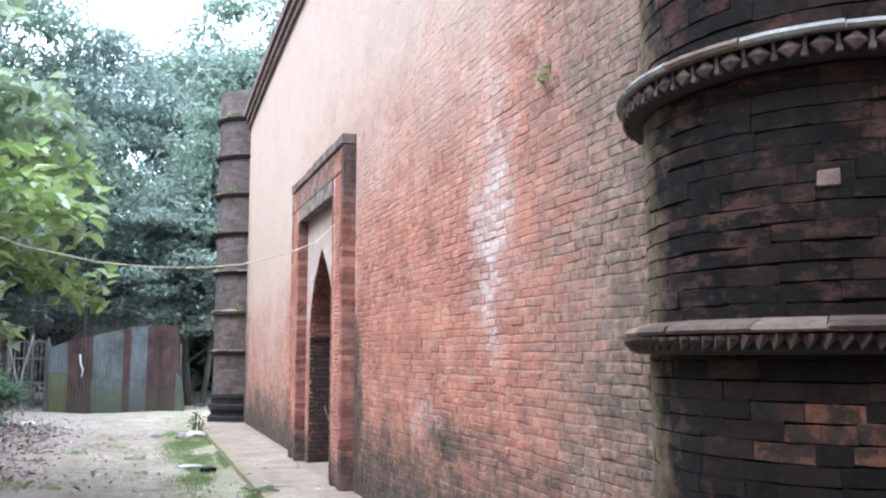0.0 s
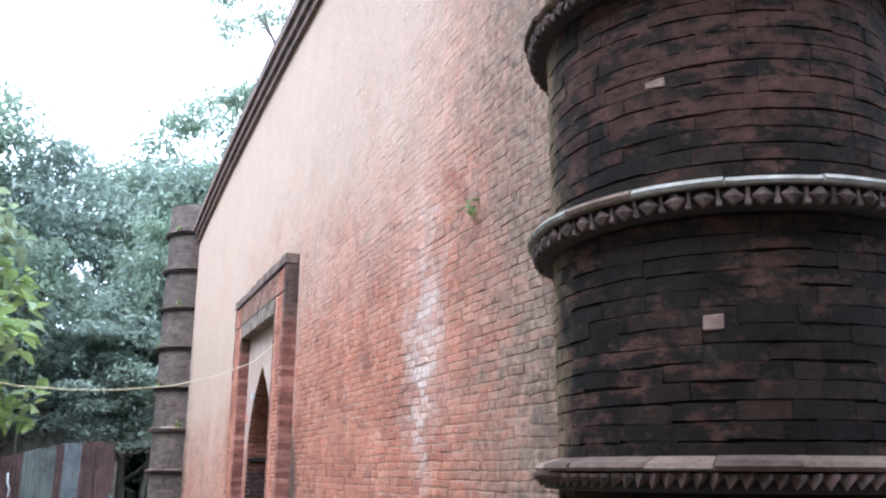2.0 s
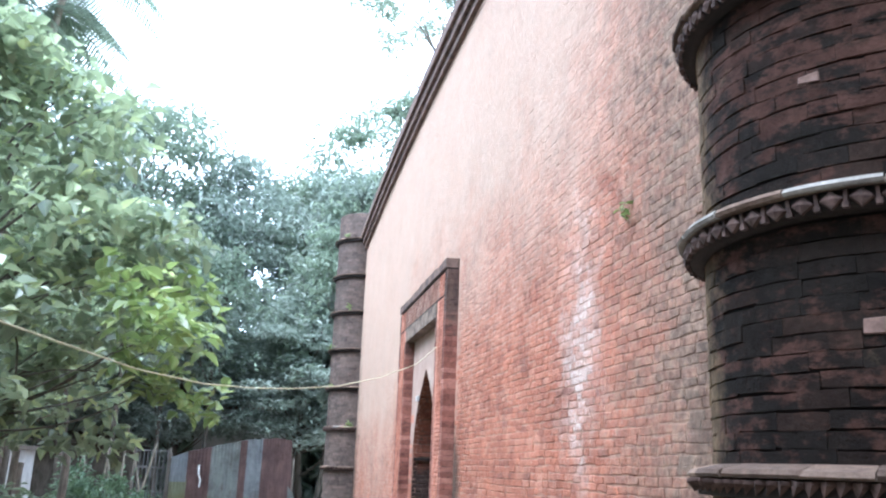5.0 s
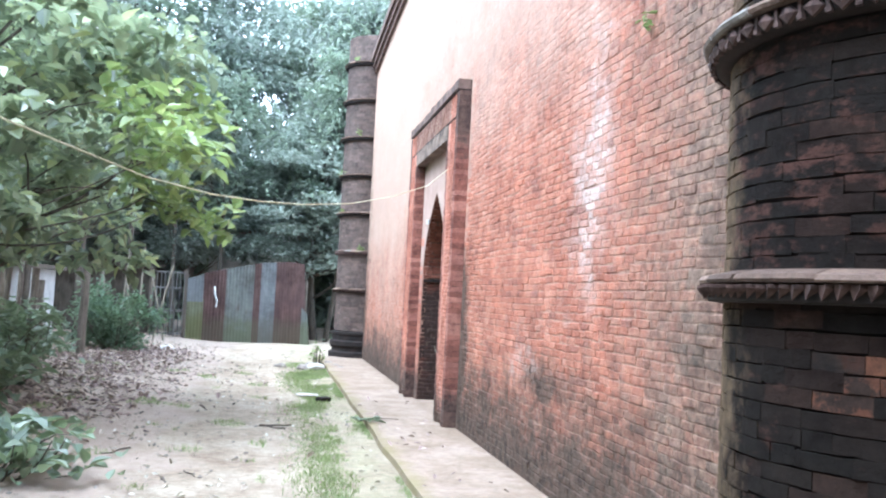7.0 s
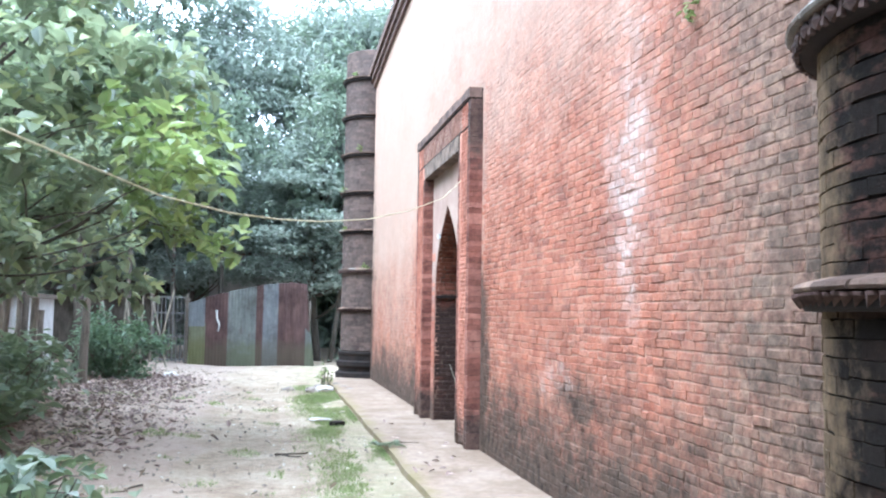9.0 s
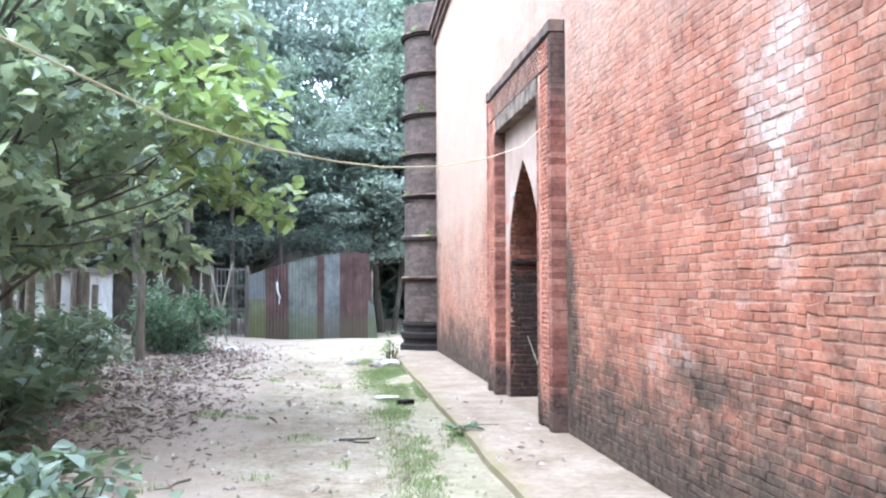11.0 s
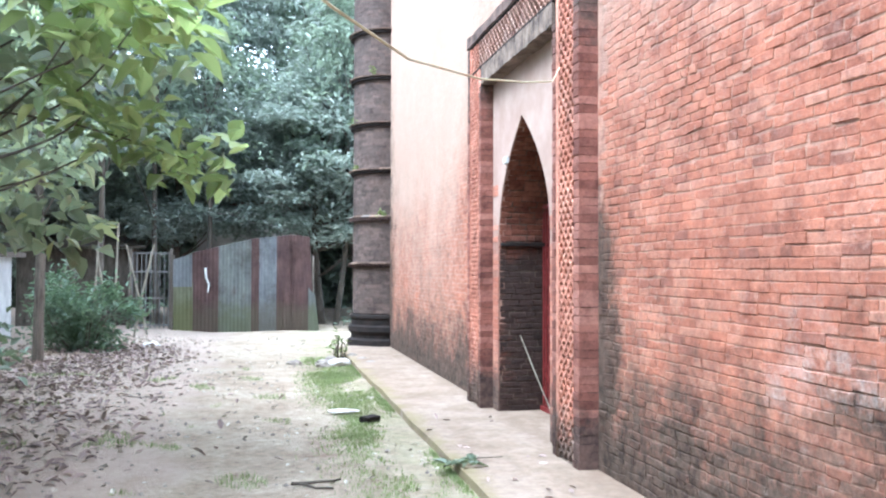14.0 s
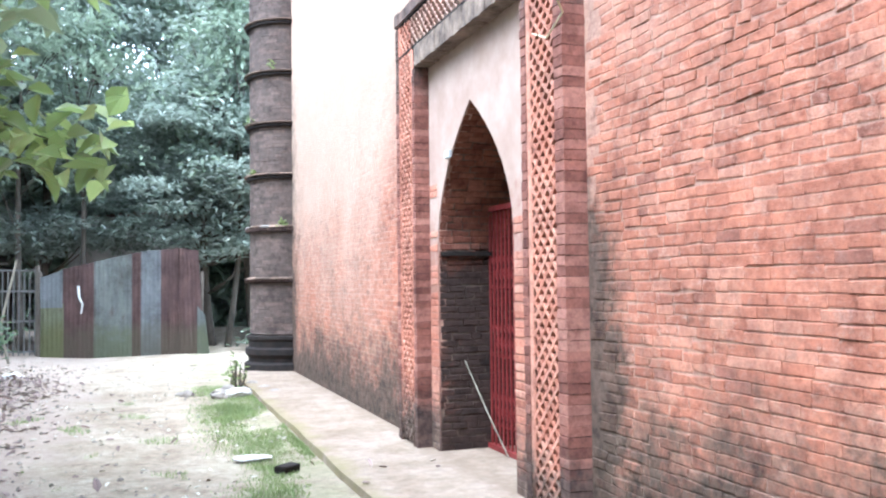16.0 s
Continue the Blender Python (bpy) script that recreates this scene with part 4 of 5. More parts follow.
def tree(seed, base, height, crown_z, spread, clumps, per, size, ratio, mat, label, droop=-0.35, clump_r=0.9, trunk_r=0.16, lean=(0, 0), flat=0.6, name="tree", extra=(), wild=1.0):
    rng = np.random.default_rng(seed)
    bx, by, bz = base
    t = thing(name, label, "tree", group="")
    bm = bmesh.new()
    top = Vector((bx + lean[0], by + lean[1], bz + height * 0.8))
    trunk = limb(rng, (bx, by, bz - 0.1), top, 0.03, 9)
    tube(bm, trunk, trunk_r, trunk_r * 0.35, 9)
    centres = []
    for k in range(clumps):
        a, q = rng.uniform(0, 2 * np.pi), rng.uniform(0.15, 1) ** 0.6
        zz = rng.uniform(crown_z, height)
        shape = math.sin(math.pi * min(0.95, max(0.12, (zz - crown_z) / (height - crown_z) * 0.85 + 0.15))) ** 0.6
        c = Vector((bx + lean[0] + math.cos(a) * spread * q * shape, by + lean[1] + math.sin(a) * spread * q * shape, bz + zz))
        centres.append(c)
        if k % 3 == 0:
            s = trunk[min(8, max(2, int(8 * (zz * 0.75) / (height * 0.8))))]
            tube(bm, limb(rng, s, c, 0.08, 6), trunk_r * 0.24, 0.007, 5)
    for c in extra:
        tube(bm, limb(rng, trunk[3], c, 0.13, 9), trunk_r * 0.16, 0.004, 5)
    part("trunk", bm, MAT["bark"], t, smooth=True)
    pts = []
    for c in centres:
        r = clump_r * rng.uniform(0.6, 1.3)
        d = rng.normal(0, 1, (per, 3))
        d /= np.linalg.norm(d, axis=1)[:, None]
        d *= (rng.uniform(0.1, 1, per) ** 0.5)[:, None] * r
        d[:, 2] *= flat
        pts.append(np.array(c) + d)
    if extra:
        lit_points = np.concatenate([np.array(c) + rng.normal(0, 1, (per, 3)).clip(-1.1, 1.1) * clump_r * np.array([0.5, 0.5, 0.5 * flat]) for c in extra])
        part("young_foliage", leaves(rng, lit_points, size * 0.95, ratio, droop, MAT["leaf_lit"], "young_foliage", fine=True), None, t, "lime-green outer leaves, lit look put into the colour")
    crown = leaves(rng, np.concatenate(pts), size, ratio, droop, MAT[mat], "crown", wild=wild, fine=mat == "leaf_near")
    part("crown", crown, None, t)
    return t


tree(1, (-3.3, 10.0, GROUND), 6.4, 1.6, 2.75, 150, 56, 0.2, 0.62, "leaf_near", "broad-leaved green tree overhanging the path", clump_r=0.5, trunk_r=0.1, droop=-0.22,
     extra=((-0.6, 9.7, 2.2), (-0.95, 9.8, 2.4), (-0.75, 8.3, 2.75), (-1.0, 8.4, 2.9), (-0.75, 9.2, 3.0), (-1.2, 9.4, 2.5), (-1.2, 8.6, 3.3), (-0.8, 9.9, 3.5)))
tree(2, (-4.8, 14.2, GROUND), 7.5, 1.9, 2.3, 110, 36, 0.21, 0.6, "leaf_near", "broad-leaved green tree beside the path", clump_r=0.6, trunk_r=0.12)
BACK = [(-9, 27, 15.5, 5.0), (-5, 32, 15, 4.6), (-1.2, 33, 13, 4.0), (5.5, 32, 16.5, 5.2), (8.5, 35, 16, 5), (1.5, 37, 14, 5), (3.2, 30.5, 12, 3.2), (-13, 33, 17, 6), (-12.5, 20, 10, 3.4)]
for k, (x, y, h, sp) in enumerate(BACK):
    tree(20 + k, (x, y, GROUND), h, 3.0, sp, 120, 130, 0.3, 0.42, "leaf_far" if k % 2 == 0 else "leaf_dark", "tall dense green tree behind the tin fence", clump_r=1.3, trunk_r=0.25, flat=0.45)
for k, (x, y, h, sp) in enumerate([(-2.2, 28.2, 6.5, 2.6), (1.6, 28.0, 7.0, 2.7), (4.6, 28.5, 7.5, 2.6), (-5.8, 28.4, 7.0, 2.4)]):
    tree(40 + k, (x, y, GROUND), h, 2.3, sp, 90, 200, 0.2, 0.36, "leaf_far", "spreading tree with flat feathery sprays, haze put into their colour", clump_r=0.9, trunk_r=0.13, flat=0.3, droop=-0.15, wild=0.75)
tree(50, (7.4, 33.5, GROUND), 28, 21, 6.0, 60, 70, 0.32, 0.42, "leaf_dark", "very tall tree with a sparse drooping crown", clump_r=0.9, trunk_r=0.3)

for k, (x, y, h) in enumerate([(-3.7, 24.2, 8.5), (-2.7, 26.6, 9.0), (-4.7, 23.9, 8.0), (1.9, 27.2, 9.0), (2.7, 28.6, 9.5), (-1.6, 27.0, 8.0)]):
    tree(110 + k, (x, y, GROUND), h, 3.8, 1.6, 34, 60, 0.24, 0.42, "leaf_dark", "slender tree with a bare grey trunk", clump_r=0.8, trunk_r=0.085)

for k, (x, y, h, r) in enumerate([(-4.65, 16.5, 6.5, 0.12), (-4.95, 19.3, 7.5, 0.1), (-4.35, 21.5, 7.0, 0.08), (-3.95, 12.2, 5.5, 0.13), (-5.45, 17.2, 6.0, 0.07), (-5.0, 16.1, 6.5, 0.06)]):
    tree(130 + k, (x, y, GROUND), h, 3.2, 1.3, 26, 40, 0.2, 0.5, "leaf_near", "slim dark-trunked tree beside the path", clump_r=0.7, trunk_r=r)

# unseen trees added beside and behind the path to shade wall and turret
for k, (x, y, h, sp) in enumerate([(-7.5, 3.0, 12.5, 3.0), (-7.5, -2.5, 12.5, 3.2), (-2, -9.5, 13, 3.6), (4, -9, 14, 3.8), (10, -7, 12, 3.6), (-6, -11, 13, 3.6), (-13, 8, 9, 3.5), (-13, -4, 9, 3.5), (-4.5, -5.5, 11, 3.0), (0.5, -6.0, 12, 3.0), (5.5, -5.0, 11, 3.0), (-8.5, 7.5, 11, 3.0)]):
    tree(80 + k, (x, y, GROUND), h, 0.9, sp, 90, 70, 0.34, 0.5, "leaf_dark", "unseen dense tree added to block light from the yard", clump_r=1.1, trunk_r=0.18)


def woods(seed, x0, x1, y0, y1, h, n, label):
    """A far belt of undergrowth and trees with an uneven top."""
    q = np.random.default_rng(seed)
    x, y = q.uniform(x0, x1, n), q.uniform(y0, y1, n)
    top = np.array([h * (0.75 + 0.5 * noise.noise((a * 0.22, b * 0.22, seed))) for a, b in zip(x, y)])
    z = GROUND + q.uniform(0, 1, n) ** 1.5 * top
    solo("far_woods", leaves(q, np.stack([x, y, z], 1), 0.75, 0.55, -0.3, MAT["leaf_dark"], "far_woods"), None, label, "woods", "stuff")


woods(5, -26, 30, 38, 43, 8.5, 34000, "dark dense woods far behind the fence")
woods(6, -21, -16, -14, 40, 6.0, 22000, "dark dense woods beyond the house")


# Two unseen hedges, added to keep low light off turret and wall.
woods(7, -9, 12, -5.2, -3.8, 4.0, 7000, "unseen hedge added behind to block low light")
woods(8, -8.2, -6.8, -4, 5, 3.6, 5000, "unseen hedge added on the left to block low light")


def palm(seed, x, y, h):
    rng = np.random.default_rng(seed)
    t = thing("palm", "slender pale-trunked palm with drooping fronds", "palm", group="palms beside the path")
    bm = bmesh.new()
    tube(bm, limb(rng, (x, y, GROUND - 0.1), (x + rng.uniform(-0.3, 0.3), y, h), 0.02, 8), 0.1, 0.07, 9)
    part("trunk", bm, MAT["bamboo"], t, "pale ringed trunk", True)
    v, f = [], []
    for k in range(14):
        a, up = 2 * math.pi * k / 14 + rng.uniform(-0.2, 0.2), rng.uniform(-0.1, 1.0)
        for s in np.linspace(0.12, 1, 30):
            r, z = 1.9 * s, h + 1.2 * up * s - 2.0 * s * s
            c = Vector((x + math.cos(a) * r, y + math.sin(a) * r, z))
            for sd in (1, -1):
                side = Vector((-math.sin(a) * sd, math.cos(a) * sd, -0.75)) * (0.55 * math.sin(math.pi * min(0.95, s * 0.85 + 0.1)))
                w = Vector((math.cos(a), math.sin(a), -0.4)) * 0.022
                k0 = len(v)
                v += [c - w, c + w, c + side * 0.6 + w, c + side, c + side * 0.6 - w]
                f.append((k0, k0 + 1, k0 + 2, k0 + 3, k0 + 4))
    part("foliage", raw("foliage", [tuple(p) for p in v], f, MAT["leaf_dark"]), None, t, "drooping feathery fronds")


palm(61, -5.0, 16.6, 10.2)
palm(62, -4.4, 16.2, 11.2)
tree(51, (-7.5, 25.0, GROUND), 14, 6.5, 3.4, 60, 70, 0.3, 0.45, "leaf_dark", "tall green tree behind the posts", clump_r=1.0, trunk_r=0.2)


def shrub(seed, x, y, rx, ry, h, n, size, ratio, mat, label, name="shrub", droop=0.2):
    rng = np.random.default_rng(seed)
    t = thing(name, label, "shrub")
    bm = bmesh.new()
    for k in range(9):
        a = rng.uniform(0, 2 * np.pi)
        tube(bm, limb(rng, (x + 0.1 * math.cos(a), y + 0.1 * math.sin(a), GROUND - 0.05), (x + rx * 0.7 * math.cos(a), y + ry * 0.7 * math.sin(a), h * rng.uniform(0.5, 0.9)), 0.1, 5), 0.014, 0.004, 5)
    part("stem", bm, MAT["bark"], t)
    c = rng.normal(0, 1, (26, 3))
    c /= np.linalg.norm(c, axis=1)[:, None]
    c *= rng.uniform(0.35, 0.95, 26)[:, None]
    pick = c[rng.integers(0, 26, n)] + rng.normal(0, 0.16, (n, 3))
    pts = pick * np.array([rx, ry, h * 0.5]) + np.array([x, y, GROUND + h * 0.5])
    pts[:, 2] = np.maximum(pts[:, 2], GROUND + 0.03)
    part("foliage", leaves(rng, pts, size, ratio, droop, MAT[mat], "foliage", fine=n < 1000), None, t)


shrub(71, -3.1, 19.6, 0.98, 1.0, 1.55, 3300, 0.13, 0.4, "leaf_bush", "dense dark green bush at the path edge", "bush")
shrub(72, -3.3, 12.0, 0.85, 1.3, 1.3, 620, 0.2, 0.6, "leaf_shrub", "broad-leaved undergrowth at the path edge", "undergrowth")
shrub(73, -3.8, 14.6, 0.7, 1.2, 1.2, 420, 0.18, 0.55, "leaf_shrub", "leafy undergrowth round the posts", "undergrowth")
shrub(74, -1.85, 6.9, 0.95, 0.9, 0.42, 420, 0.15, 0.62, "leaf_shrub", "low broad-leaved plant on the bank", "low_plant", 0.35)
shrub(75, -2.9, 9.0, 0.8, 1.0, 1.0, 420, 0.2, 0.62, "leaf_shrub", "low broad-leaved plant on the bank", "low_plant", 0.3)
shrub(76, -4.3, 17.0, 0.8, 1.4, 0.75, 300, 0.17, 0.5, "leaf_shrub", "leafy undergrowth round the posts", "undergrowth")
shrub(79, -6.5, 17.6, 0.95, 0.6, 2.0, 900, 0.17, 0.5, "leaf_shrub", "tall leafy shrub before the white house", "shrub")
shrub(80, -5.6, 17.9, 0.4, 0.4, 1.8, 220, 0.17, 0.5, "leaf_shrub", "thin leafy shrub before the white house", "shrub")
shrub(77, 1.18, 18.2, 0.14, 0.16, 0.42, 60, 0.1, 0.45, "grass", "small bright weed at the walk's edge", "weed", 0.6)
shrub(78, 3.2, 25.8, 1.2, 0.8, 0.6, 350, 0.2, 0.4, "leaf_dark", "low dark undergrowth beside the tin", "undergrowth")

# ---- ground cover ----
rng = np.random.default_rng(90)


def blades(points, h, w, mat, name, label):
    n = len(points)
    a, tilt = rng.uniform(0, 2 * np.pi, n), rng.normal(0, 0.5, n)
    hh = h * rng.uniform(0.4, 1.2, n)
    p = np.asarray(points)
    side = np.stack([np.cos(a), np.sin(a), np.zeros(n)], 1) * w
    top = p + np.stack([np.sin(tilt) * -np.sin(a), np.sin(tilt) * np.cos(a), np.cos(tilt)], 1) * hh[:, None]
    v = np.stack([p - side, p + side, top], 1).reshape(-1, 3)
    f = np.arange(3 * n).reshape(-1, 3)
    solo(name, raw(name, v.tolist(), f.tolist(), MAT[mat]), None, label, "grass", "stuff")


def earth(x, y):
    soft = noise.noise((x * 0.5, y * 0.5, 0)) * 0.035 + noise.noise((x * 1.7, y * 1.7, 3)) * 0.014
    return GROUND + (soft if x < 1.2 else min(soft, 0) * 0.4) + 0.05 * max(0, min(1.5, -x - 1.2))


pts = []
while len(pts) < 42000:
    x, y = rng.normal(1.02, 0.25), rng.uniform(3, 18.5)
    x = min(x, 1.31 - abs(rng.normal(0, 0.03)))
    if noise.noise((x * 1.3, y * 0.55, 5)) + 0.25 * noise.noise((x * 5, y * 5, 2)) > rng.uniform(-0.3, 0.25) and x > 0.3:
        pts.append((x, y, earth(x, y) - 0.005))
blades(pts, 0.042, 0.0045, "grass", "grass", "short patchy grass along the cement walk")
pts = []
while len(pts) < 5000:
    x, y = rng.uniform(-3.5, 0.2), rng.uniform(3, 17)
    if noise.noise((x * 1.9, y * 1.9, 9)) > 0.38:
        pts.append((x, y, earth(x, y) - 0.005))
blades(pts, 0.06, 0.004, "grass", "grass_tufts", "scattered small grass tufts on bare earth")


def litter(n, region, size, mat, name, label, dens):
    pts = []
    while len(pts) < n:
        x, y = rng.uniform(*region[0]), rng.uniform(*region[1])
        if dens(x, y) > rng.random():
            pts.append((x, y, earth(x, y) + 0.012))
    solo(name, leaves(rng, np.array(pts), size, 0.5, 0.0, MAT[mat], name, 0.15), None, label, "leaf litter", "stuff")


litter(3000, ((-4.5, 0.9), (3, 23)), 0.095, "dry_leaf", "leaf_litter", "dry brown fallen leaves on the earth", lambda x, y: max(0.02, min(1.0, (-x - 0.9) * 0.5)) * (0.35 + 0.65 * (noise.noise((x * 0.8, y * 0.8, 4)) > 0)))
litter(4200, ((-4.2, -0.3), (9, 21)), 0.105, "rot_leaf", "rotting_leaf_litter", "dark purple-brown rotting leaves on the earth", lambda x, y: max(0.02, min(1.0, (-x - 0.9) * 0.6)) * (0.25 + 0.75 * (noise.noise((x * 0.6, y * 0.6, 9)) > -0.1)))
litter(620, ((-2.6, 1.25), (3, 18)), 0.06, "pale_leaf", "pale_leaf_litter", "pale dry fallen leaves on the path", lambda x, y: 0.2 + 0.8 * (noise.noise((x, y, 14)) > 0.1))


v, f = [], []
for k in range(3600):
    x, y = rng.uniform(-3.6, 1.25), rng.uniform(4, 24)
    if noise.noise((x * 0.7, y * 0.7, 21)) + (0.25 if x < -0.6 else 0) < rng.uniform(-0.4, 0.5):
        continue
    r = 0.006 + 0.02 * rng.random() ** 3
    c, k0 = Vector((x, y, earth(x, y) + r * 0.3)), len(v)
    v += [tuple(c + Vector(d) * r * rng.uniform(0.6, 1.4)) for d in ((1, 0, 0), (0, 1, 0), (-1, 0, 0), (0, -1, 0), (0.2, 0.1, 0.8), (0, 0, -0.6))]
    f += [(k0 + a, k0 + (a + 1) % 4, k0 + 4) for a in range(4)] + [(k0 + (a + 1) % 4, k0 + a, k0 + 5) for a in range(4)]
solo("clods", raw("clods", v, f, MAT["rubble"]), None, "small earth clods and pebbles on the path", "pebbles", "stuff")
pts = [(rng.uniform(1.4, 2.1), rng.uniform(5.5, 12), 0.008) for k in range(34)]
solo("fallen_leaves", leaves(rng, np.array(pts), 0.075, 0.45, 0.0, MAT["rot_leaf"], "fallen_leaves", 0.12), None, "few dry leaves fallen on the cement walk", "leaf litter", "stuff")


def rock(seed, x, y, z, sx, sy, sz, mat, label, name="stone"):
    bm = bmesh.new()
    bmesh.ops.create_icosphere(bm, subdivisions=3, radius=1)
    for v in bm.verts:
        v.co *= 1 + 0.28 * noise.noise(v.co * 1.3 + Vector((seed, 0, 0))) + 0.12 * noise.noise(v.co * 3.7 + Vector((0, seed, 0)))
        v.co = Vector((v.co.x * sx, v.co.y * sy, v.co.z * sz))
    ob = solo(name, bm, MAT[mat], label, "stone")
    ob.location = (x, y, z)


for k in range(16):
    x, y, s = rng.normal(1.0, 0.28), rng.normal(17.6, 0.3), rng.uniform(0.05, 0.13)
    rock(100 + k, x, y, earth(x, y) + s * 0.2, s, s * 0.8, s * 0.55, "rubble", "broken grey rubble lump beside the walk", "rubble")
rock(130, 1.12, 17.2, GROUND + 0.04, 0.17, 0.12, 0.08, "pale_stone", "pale whitish stone beside the walk")
bm = bmesh.new()
box(bm, -0.1, 0.09, -0.055, 0.055, -0.02, 0.045)
for v in bm.verts:
    v.co += Vector((noise.noise(v.co * 31), noise.noise(v.co * 37), noise.noise(v.co * 41))) * 0.02
bmesh.ops.bevel(bm, geom=bm.edges[:], offset=0.008, segments=2, affect="EDGES")
brick_bit = solo("broken_brick", bm, MAT["soot"], "dark broken brick lying in the grass", "brick")
brick_bit.location = (0.97, 12.1, GROUND + 0.015)
brick_bit.rotation_euler = (0.06, 0.04, 0.7)
rock(132, 0.76, 12.75, GROUND + 0.012, 0.17, 0.1, 0.02, "pale_stone", "flat pale cement lump in the grass")
rock(133, -2.15, 20.9, GROUND + 0.05, 0.16, 0.1, 0.07, "litter", "crumpled white litter beside the bush", "litter")


def twig(x, y, z, length, turn, r=0.008):
    q = np.random.default_rng(int(abs(x * 1000 + y * 100)))
    bm = bmesh.new()
    d = Vector((math.cos(turn), math.sin(turn), 0)) * length
    tube(bm, [Vector((x, y, z)) + d * k / 5 + Vector((q.normal(0, 0.015), q.normal(0, 0.015), q.uniform(0, 0.012))) for k in range(6)], r, r * 0.5, 5)
    solo("twig", bm, MAT["bark"], "dry brown twig lying on the earth", "twig", group="fallen twigs")


twig(0.08, 9.7, earth(0.2, 9.7) + 0.01, 0.4, 0.1, 0.014)
twig(0.2, 9.64, earth(0.2, 9.6) + 0.01, 0.25, -0.6, 0.01)
for k in range(24):
    x, y = rng.uniform(-3.2, 0.0), rng.uniform(5, 20)
    twig(x, y, earth(x, y) + 0.012, rng.uniform(0.15, 0.55), rng.uniform(0, 6.3), rng.uniform(0.005, 0.011))
frond = thing("fallen_branch", "leafy green branch fallen on the walk's edge", "branch")
bm = bmesh.new()
tube(bm, [(1.22, 9.75, 0.015), (1.42, 9.9, 0.03), (1.72, 9.95, 0.02)], 0.008, 0.004, 5)
part("stem", bm, MAT["bark"], frond)
part("foliage", leaves(rng, np.array([(1.25 + 0.012 * k, 9.8 + rng.normal(0, 0.05), 0.03) for k in range(22)]), 0.13, 0.4, 0.1, MAT["leaf_shrub"], "foliage", wild=0.3, fine=True), None, frond)
for k, (x, y) in enumerate(((1.62, 9.3), (1.98, 9.75), (1.55, 10.4), (1.7, 8.1))):
    bm = bmesh.new()
    ring = [bm.verts.new((x + 0.03 * rng.uniform(0.5, 1.3) * math.cos(a), y + 0.035 * rng.uniform(0.5, 1.3) * math.sin(a), 0.004 + rng.uniform(0, 0.008))) for a in np.linspace(0, 5.4, 7)]
    bm.faces.new(ring)
    bmesh.ops.solidify(bm, geom=bm.faces[:], thickness=0.002)
    solo("paper_scrap", bm, MAT["plaster"], "small pale scrap on the cement walk", "litter", group="paper scraps")
sprout = thing("wall_sprout", "small green weed growing from the brick wall", "weed")
part("foliage", leaves(rng, np.array([2.27, 4.58, 3.18]) + rng.normal(0, 0.028, (16, 3)), 0.06, 0.5, 0.2, MAT["grass"], "foliage"), None, sprout)
for a, z in ((3.3, RINGS[3]), (4.2, RINGS[4]), (3.5, RINGS[2]), (4.4, RINGS[1]), (3.9, CAP)):
    tuft = thing("wall_weed", "small pale weed rooted on a turret ring", "weed", group="weeds on the turret")
    spot_at = np.array([FAR[0] + (TUR_R + 0.05) * math.cos(a), FAR[1] + (TUR_R + 0.05) * math.sin(a), z + 0.04])
    part("foliage", leaves(rng, spot_at + rng.normal(0, 0.045, (16, 3)) * np.array([1, 1, 0.8]), 0.09, 0.4, 0.6, MAT["grass"], "foliage"), None, tuft)


# ---- bricks ----
COURSE = 0.056
rng = np.random.default_rng(5)


def brick_row(rng, lo, hi, length=0.165):
    """Brick ends along one course."""
    u = lo - rng.uniform(0, length)
    while u < hi:
        w = length * rng.choice([0.55, 0.9, 1.0, 1.0, 1.1])
        a, b = max(u, lo), min(u + w, hi)
        if b - a > 0.03:
            yield a, b
        u += w


def block(cells):
    """Front and sides of many bricks. Each cell maps (along, up, out) to space."""
    v, f = [], []
    for place, a, b, z0, z1, out in cells:
        k, g, c = len(v), 0.0024 + 0.003 * rng.random(), 0.0035 + 0.004 * rng.random()
        j1, j2, j3, j4 = rng.normal(0, 0.0045, 4)
        for o, e in ((0.0, g), (out * 0.6, g), (out, g + c)):
            v += [place(a + e + j3, z0 + e + j1, o), place(b - e + j4, z0 + e + j2, o), place(b - e + j3, z1 - e + j1, o), place(a + e + j4, z1 - e + j2, o)]
        for r in (0, 4):
            for i in range(4):
                j = (i + 1) % 4
                f.append((k + r + i, k + r + j, k + r + 4 + j, k + r + 4 + i))
        f.append((k + 8, k + 9, k + 10, k + 11))
    return v, f


cells, singles = [], []


def on_wall(u, z, o):
    return (WALL_X + 0.012 - o, u, z)


z = 0.0
while z < 7.3:
    for a, b in brick_row(rng, 2.9, 20.2):
        m = (a + b) / 2
        if z > wall_top(m) - 0.45 or (OUT_R - 0.01 < b and a < OUT_L + 0.01 and z < OUT_TOP):
            continue
        worn = 0.5 + 0.9 * noise.noise((m * 0.9, z * 1.4, 8))
        out = 0.0032 + 0.0045 * worn * rng.random() + (0.0045 if rng.random() < 0.025 + 0.06 * worn else 0)
        out *= (1.0 if m < 12.9 else 0.5) * (1.0 - 0.65 * min(1.0, max(0.0, (z - 2.4) / 2.0)))
        dz = rng.normal(0, 0.0026) + 0.008 * noise.noise((m * 0.8, z * 1.2, 2))
        cell = (on_wall, a, b, z + dz, z + COURSE + dz, max(0.001, out))
        if 6.6 < m < 8.4 and 0.6 < z < 1.9:
            singles.append(cell)
        else:
            cells.append(cell)
    z += COURSE
v, f = block(cells)
part("brickwork", raw("brickwork", v, f, MAT["wall_brick"]), None, wall, "weathered red bricks", kind="stuff")

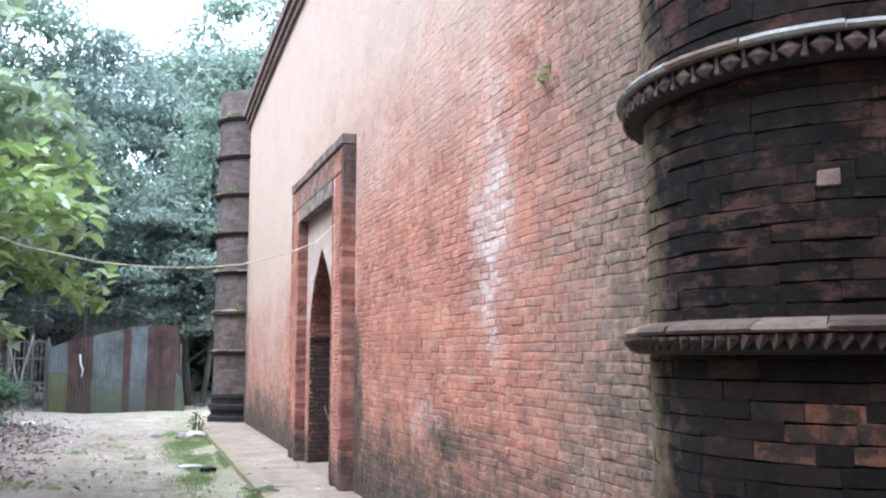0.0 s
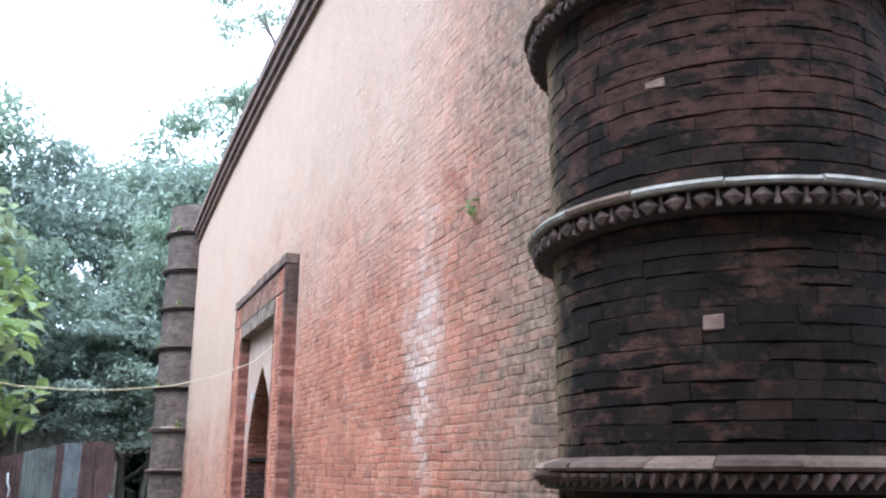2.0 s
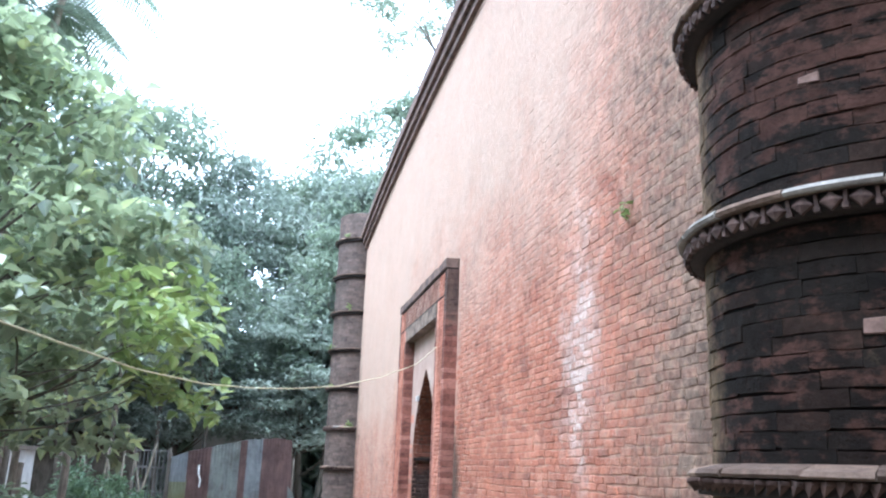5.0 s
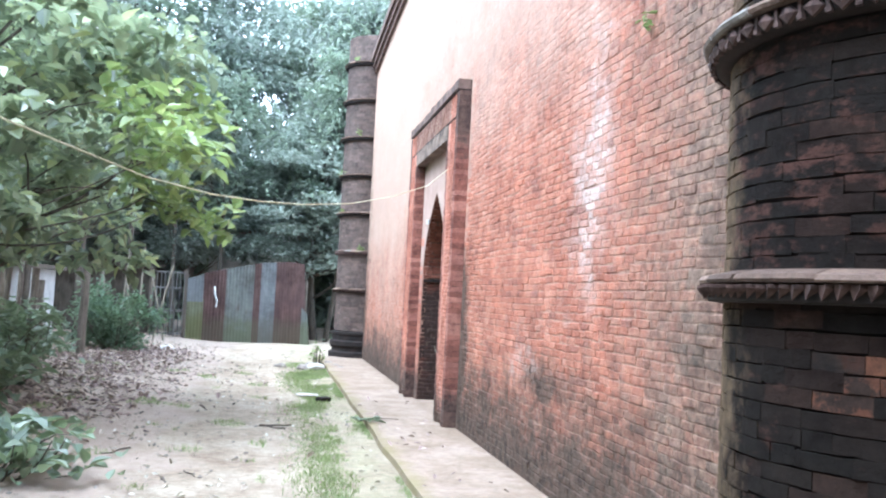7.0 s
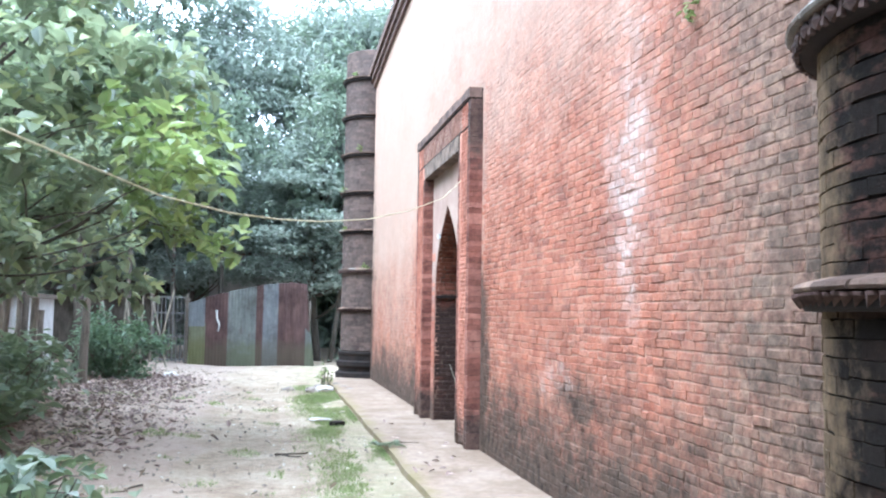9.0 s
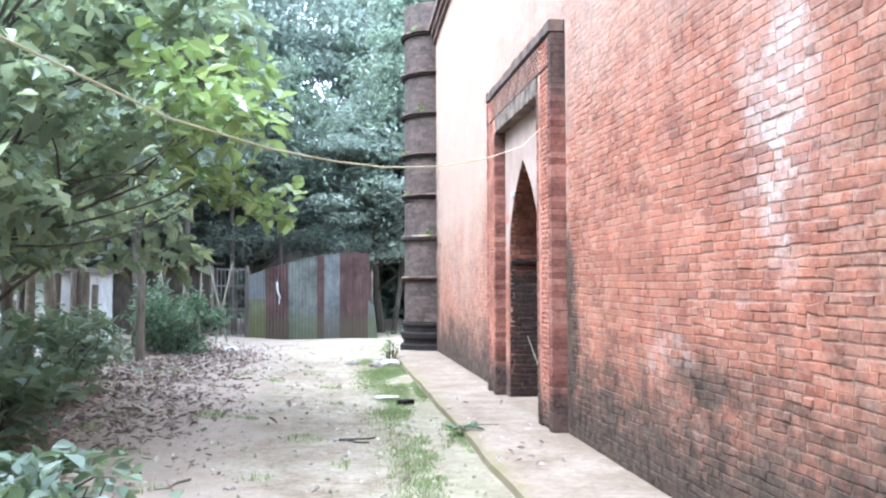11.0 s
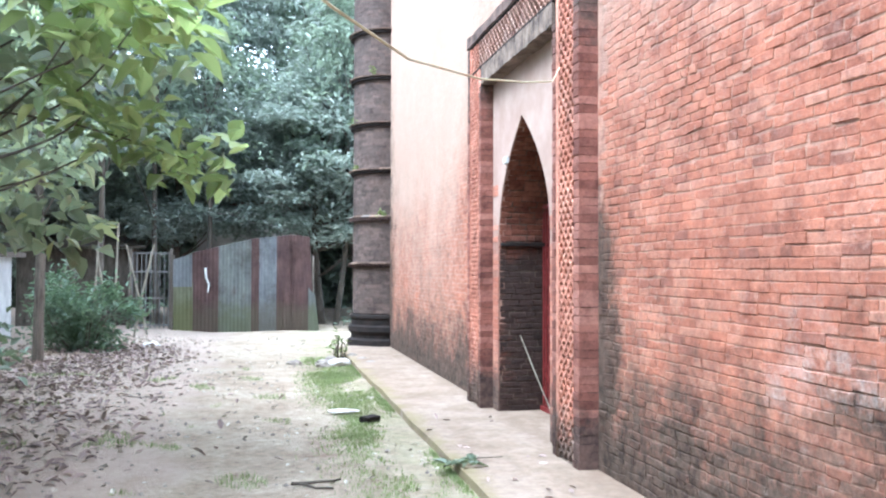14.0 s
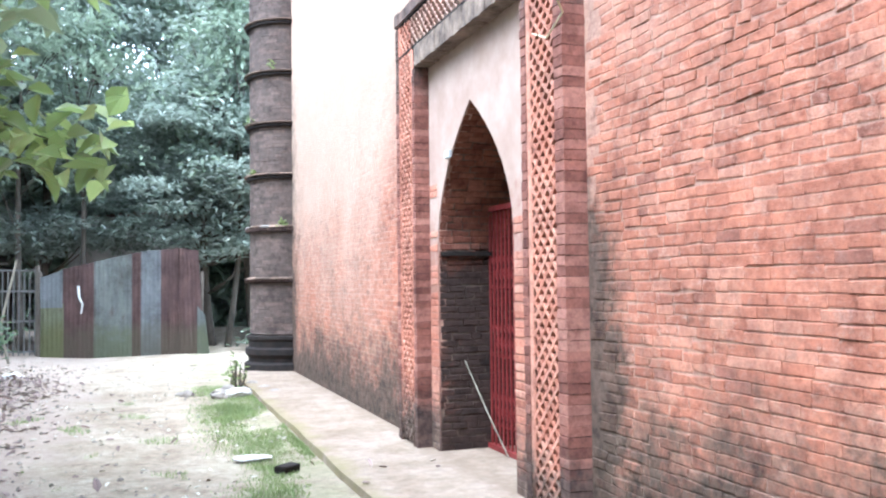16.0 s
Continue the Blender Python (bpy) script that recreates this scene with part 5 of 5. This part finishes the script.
unit_v, unit_f = block([(lambda u, z, o: (-o, u, z), -0.5, 0.5, -0.03, 0.03, 0.012)])
unit = raw("brick", [(x, y * 1.0, q) for x, y, q in unit_v], unit_f, MAT["wall_brick"])
for place, a, b, z0, z1, out in singles:
    p = part("brick", unit, None, wall)
    p.location, p.scale = (WALL_X + 0.012, (a + b) / 2, (z0 + z1) / 2), (out / 0.012, b - a, (z1 - z0) / 0.06)

# bricks on the lower niche panel, up the jambs and round the arch
cells, dark_cells = [], []
z = 0.0
while z < 2.5:
    for lo, hi in ((IN_R, ARCH_R), (ARCH_L, IN_L)):
        if rng.random() < (z - 1.3) * 0.9:
            continue
        cells.append((lambda u, q, o: (NICHE_FRONT - o, u, q), lo + 0.004, hi - 0.004, z, z + 0.06, 0.006))
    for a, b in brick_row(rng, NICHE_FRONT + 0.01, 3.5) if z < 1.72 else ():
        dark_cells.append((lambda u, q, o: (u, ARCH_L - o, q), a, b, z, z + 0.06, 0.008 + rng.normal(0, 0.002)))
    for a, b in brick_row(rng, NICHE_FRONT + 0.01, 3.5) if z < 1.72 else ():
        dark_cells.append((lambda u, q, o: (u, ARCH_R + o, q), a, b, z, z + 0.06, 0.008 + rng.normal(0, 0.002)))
    z += 0.06
line = [Vector((y, q)) for y, q in arch_side(40)]
walked = [0.0]
for p0, p1 in zip(line, line[1:]):
    walked.append(walked[-1] + (p1 - p0).length)


def on_arch(u, q, o):
    k = min(len(line) - 2, max(0, int(np.searchsorted(walked, q)) - 1))
    t = (q - walked[k]) / (walked[k + 1] - walked[k])
    d = (line[k + 1] - line[k]).normalized()
    y, h = line[k].lerp(line[k + 1], t) + Vector((-d.y, d.x)) * o
    return (u, y, h)


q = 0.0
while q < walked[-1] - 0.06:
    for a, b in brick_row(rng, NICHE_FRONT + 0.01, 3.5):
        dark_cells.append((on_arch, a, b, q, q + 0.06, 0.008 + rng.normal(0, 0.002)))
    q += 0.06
v, f = block(cells)
part("brickwork", raw("brickwork", v, f, MAT["door_brick"]), None, surround, "orange bricks round the archway", kind="stuff")
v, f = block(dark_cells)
part("brickwork", raw("brickwork", v, f, MAT["jamb_brick"]), None, surround, "sooty bricks inside the archway with its shade painted in", kind="stuff")


def turret_bricks(t, cx, cy, single, mat):
    rng = np.random.default_rng(int(cy))

    def on_turret(u, z, o):
        r = TUR_R - 0.012 + o
        return (cx + r * math.cos(u), cy + r * math.sin(u), z)

    cells = []
    z = 0.62
    while z < CAP + 0.6:
        if all(not (ring - 0.11 < z < ring - 0.03) for ring in RINGS + (CAP,)):
            for a, b in brick_row(rng, 0, 2 * math.pi, 0.185 / TUR_R):
                n = max(2, round((b - a) / 0.1))
                out = max(0.006, 0.012 + rng.normal(0, 0.0013))
                q = rng.normal(0, 0.0018) + 0.006 * noise.noise((math.cos(a) * 1.5, math.sin(a) * 1.5, z * 2))
                cells.append((a, b, z + q, z + 0.061 + q, out, n))
        z += 0.061
    v, f = [], []
    for a, b, z0, z1, out, n in cells:
        mesh_v, mesh_f = [], []
        e, g = 0.0008 / TUR_R, 0.0011 + 0.004 * rng.random() ** 2
        for i in range(n + 1):
            u = a + e + (b - a - 2 * e) * i / n
            s0, s1, s2 = rng.normal(0, 0.0016, 3)
            mesh_v += [on_turret(u, z0 + g + s0, 0), on_turret(u, z0 + g + s0, out + s2), on_turret(u, z1 - g + s1, out + s2 * 0.5), on_turret(u, z1 - g + s1, 0)]
        for i in range(n):
            for s in range(3):
                mesh_f.append((4 * i + s, 4 * i + 4 + s, 4 * i + 5 + s, 4 * i + 1 + s))
        mesh_f += [(3, 2, 1, 0), (4 * n, 4 * n + 1, 4 * n + 2, 4 * n + 3)]
        m = (a + b) / 2
        if single and 0.75 < z0 < 2.34 and 2.7 < m < 4.8:
            fresh = abs(z0 - 1.19) < 0.14 and 3.66 + 0.12 * noise.noise((0, 0, z0 * 9)) < m < 4.3 and rng.random() < 0.55
            part("brick", raw("brick", mesh_v, mesh_f, MAT["fresh_brick" if fresh else mat]), None, t)
        else:
            k = len(v)
            v += mesh_v
            f += [tuple(k + i for i in face) for face in mesh_f]
    part("brickwork", raw("brickwork", v, f, MAT[mat]), None, t, "sooty bricks", kind="stuff")


turret_bricks(near_turret, *NEAR, True, "dark_brick")
turret_bricks(far_turret, *FAR, False, "worn_brick")
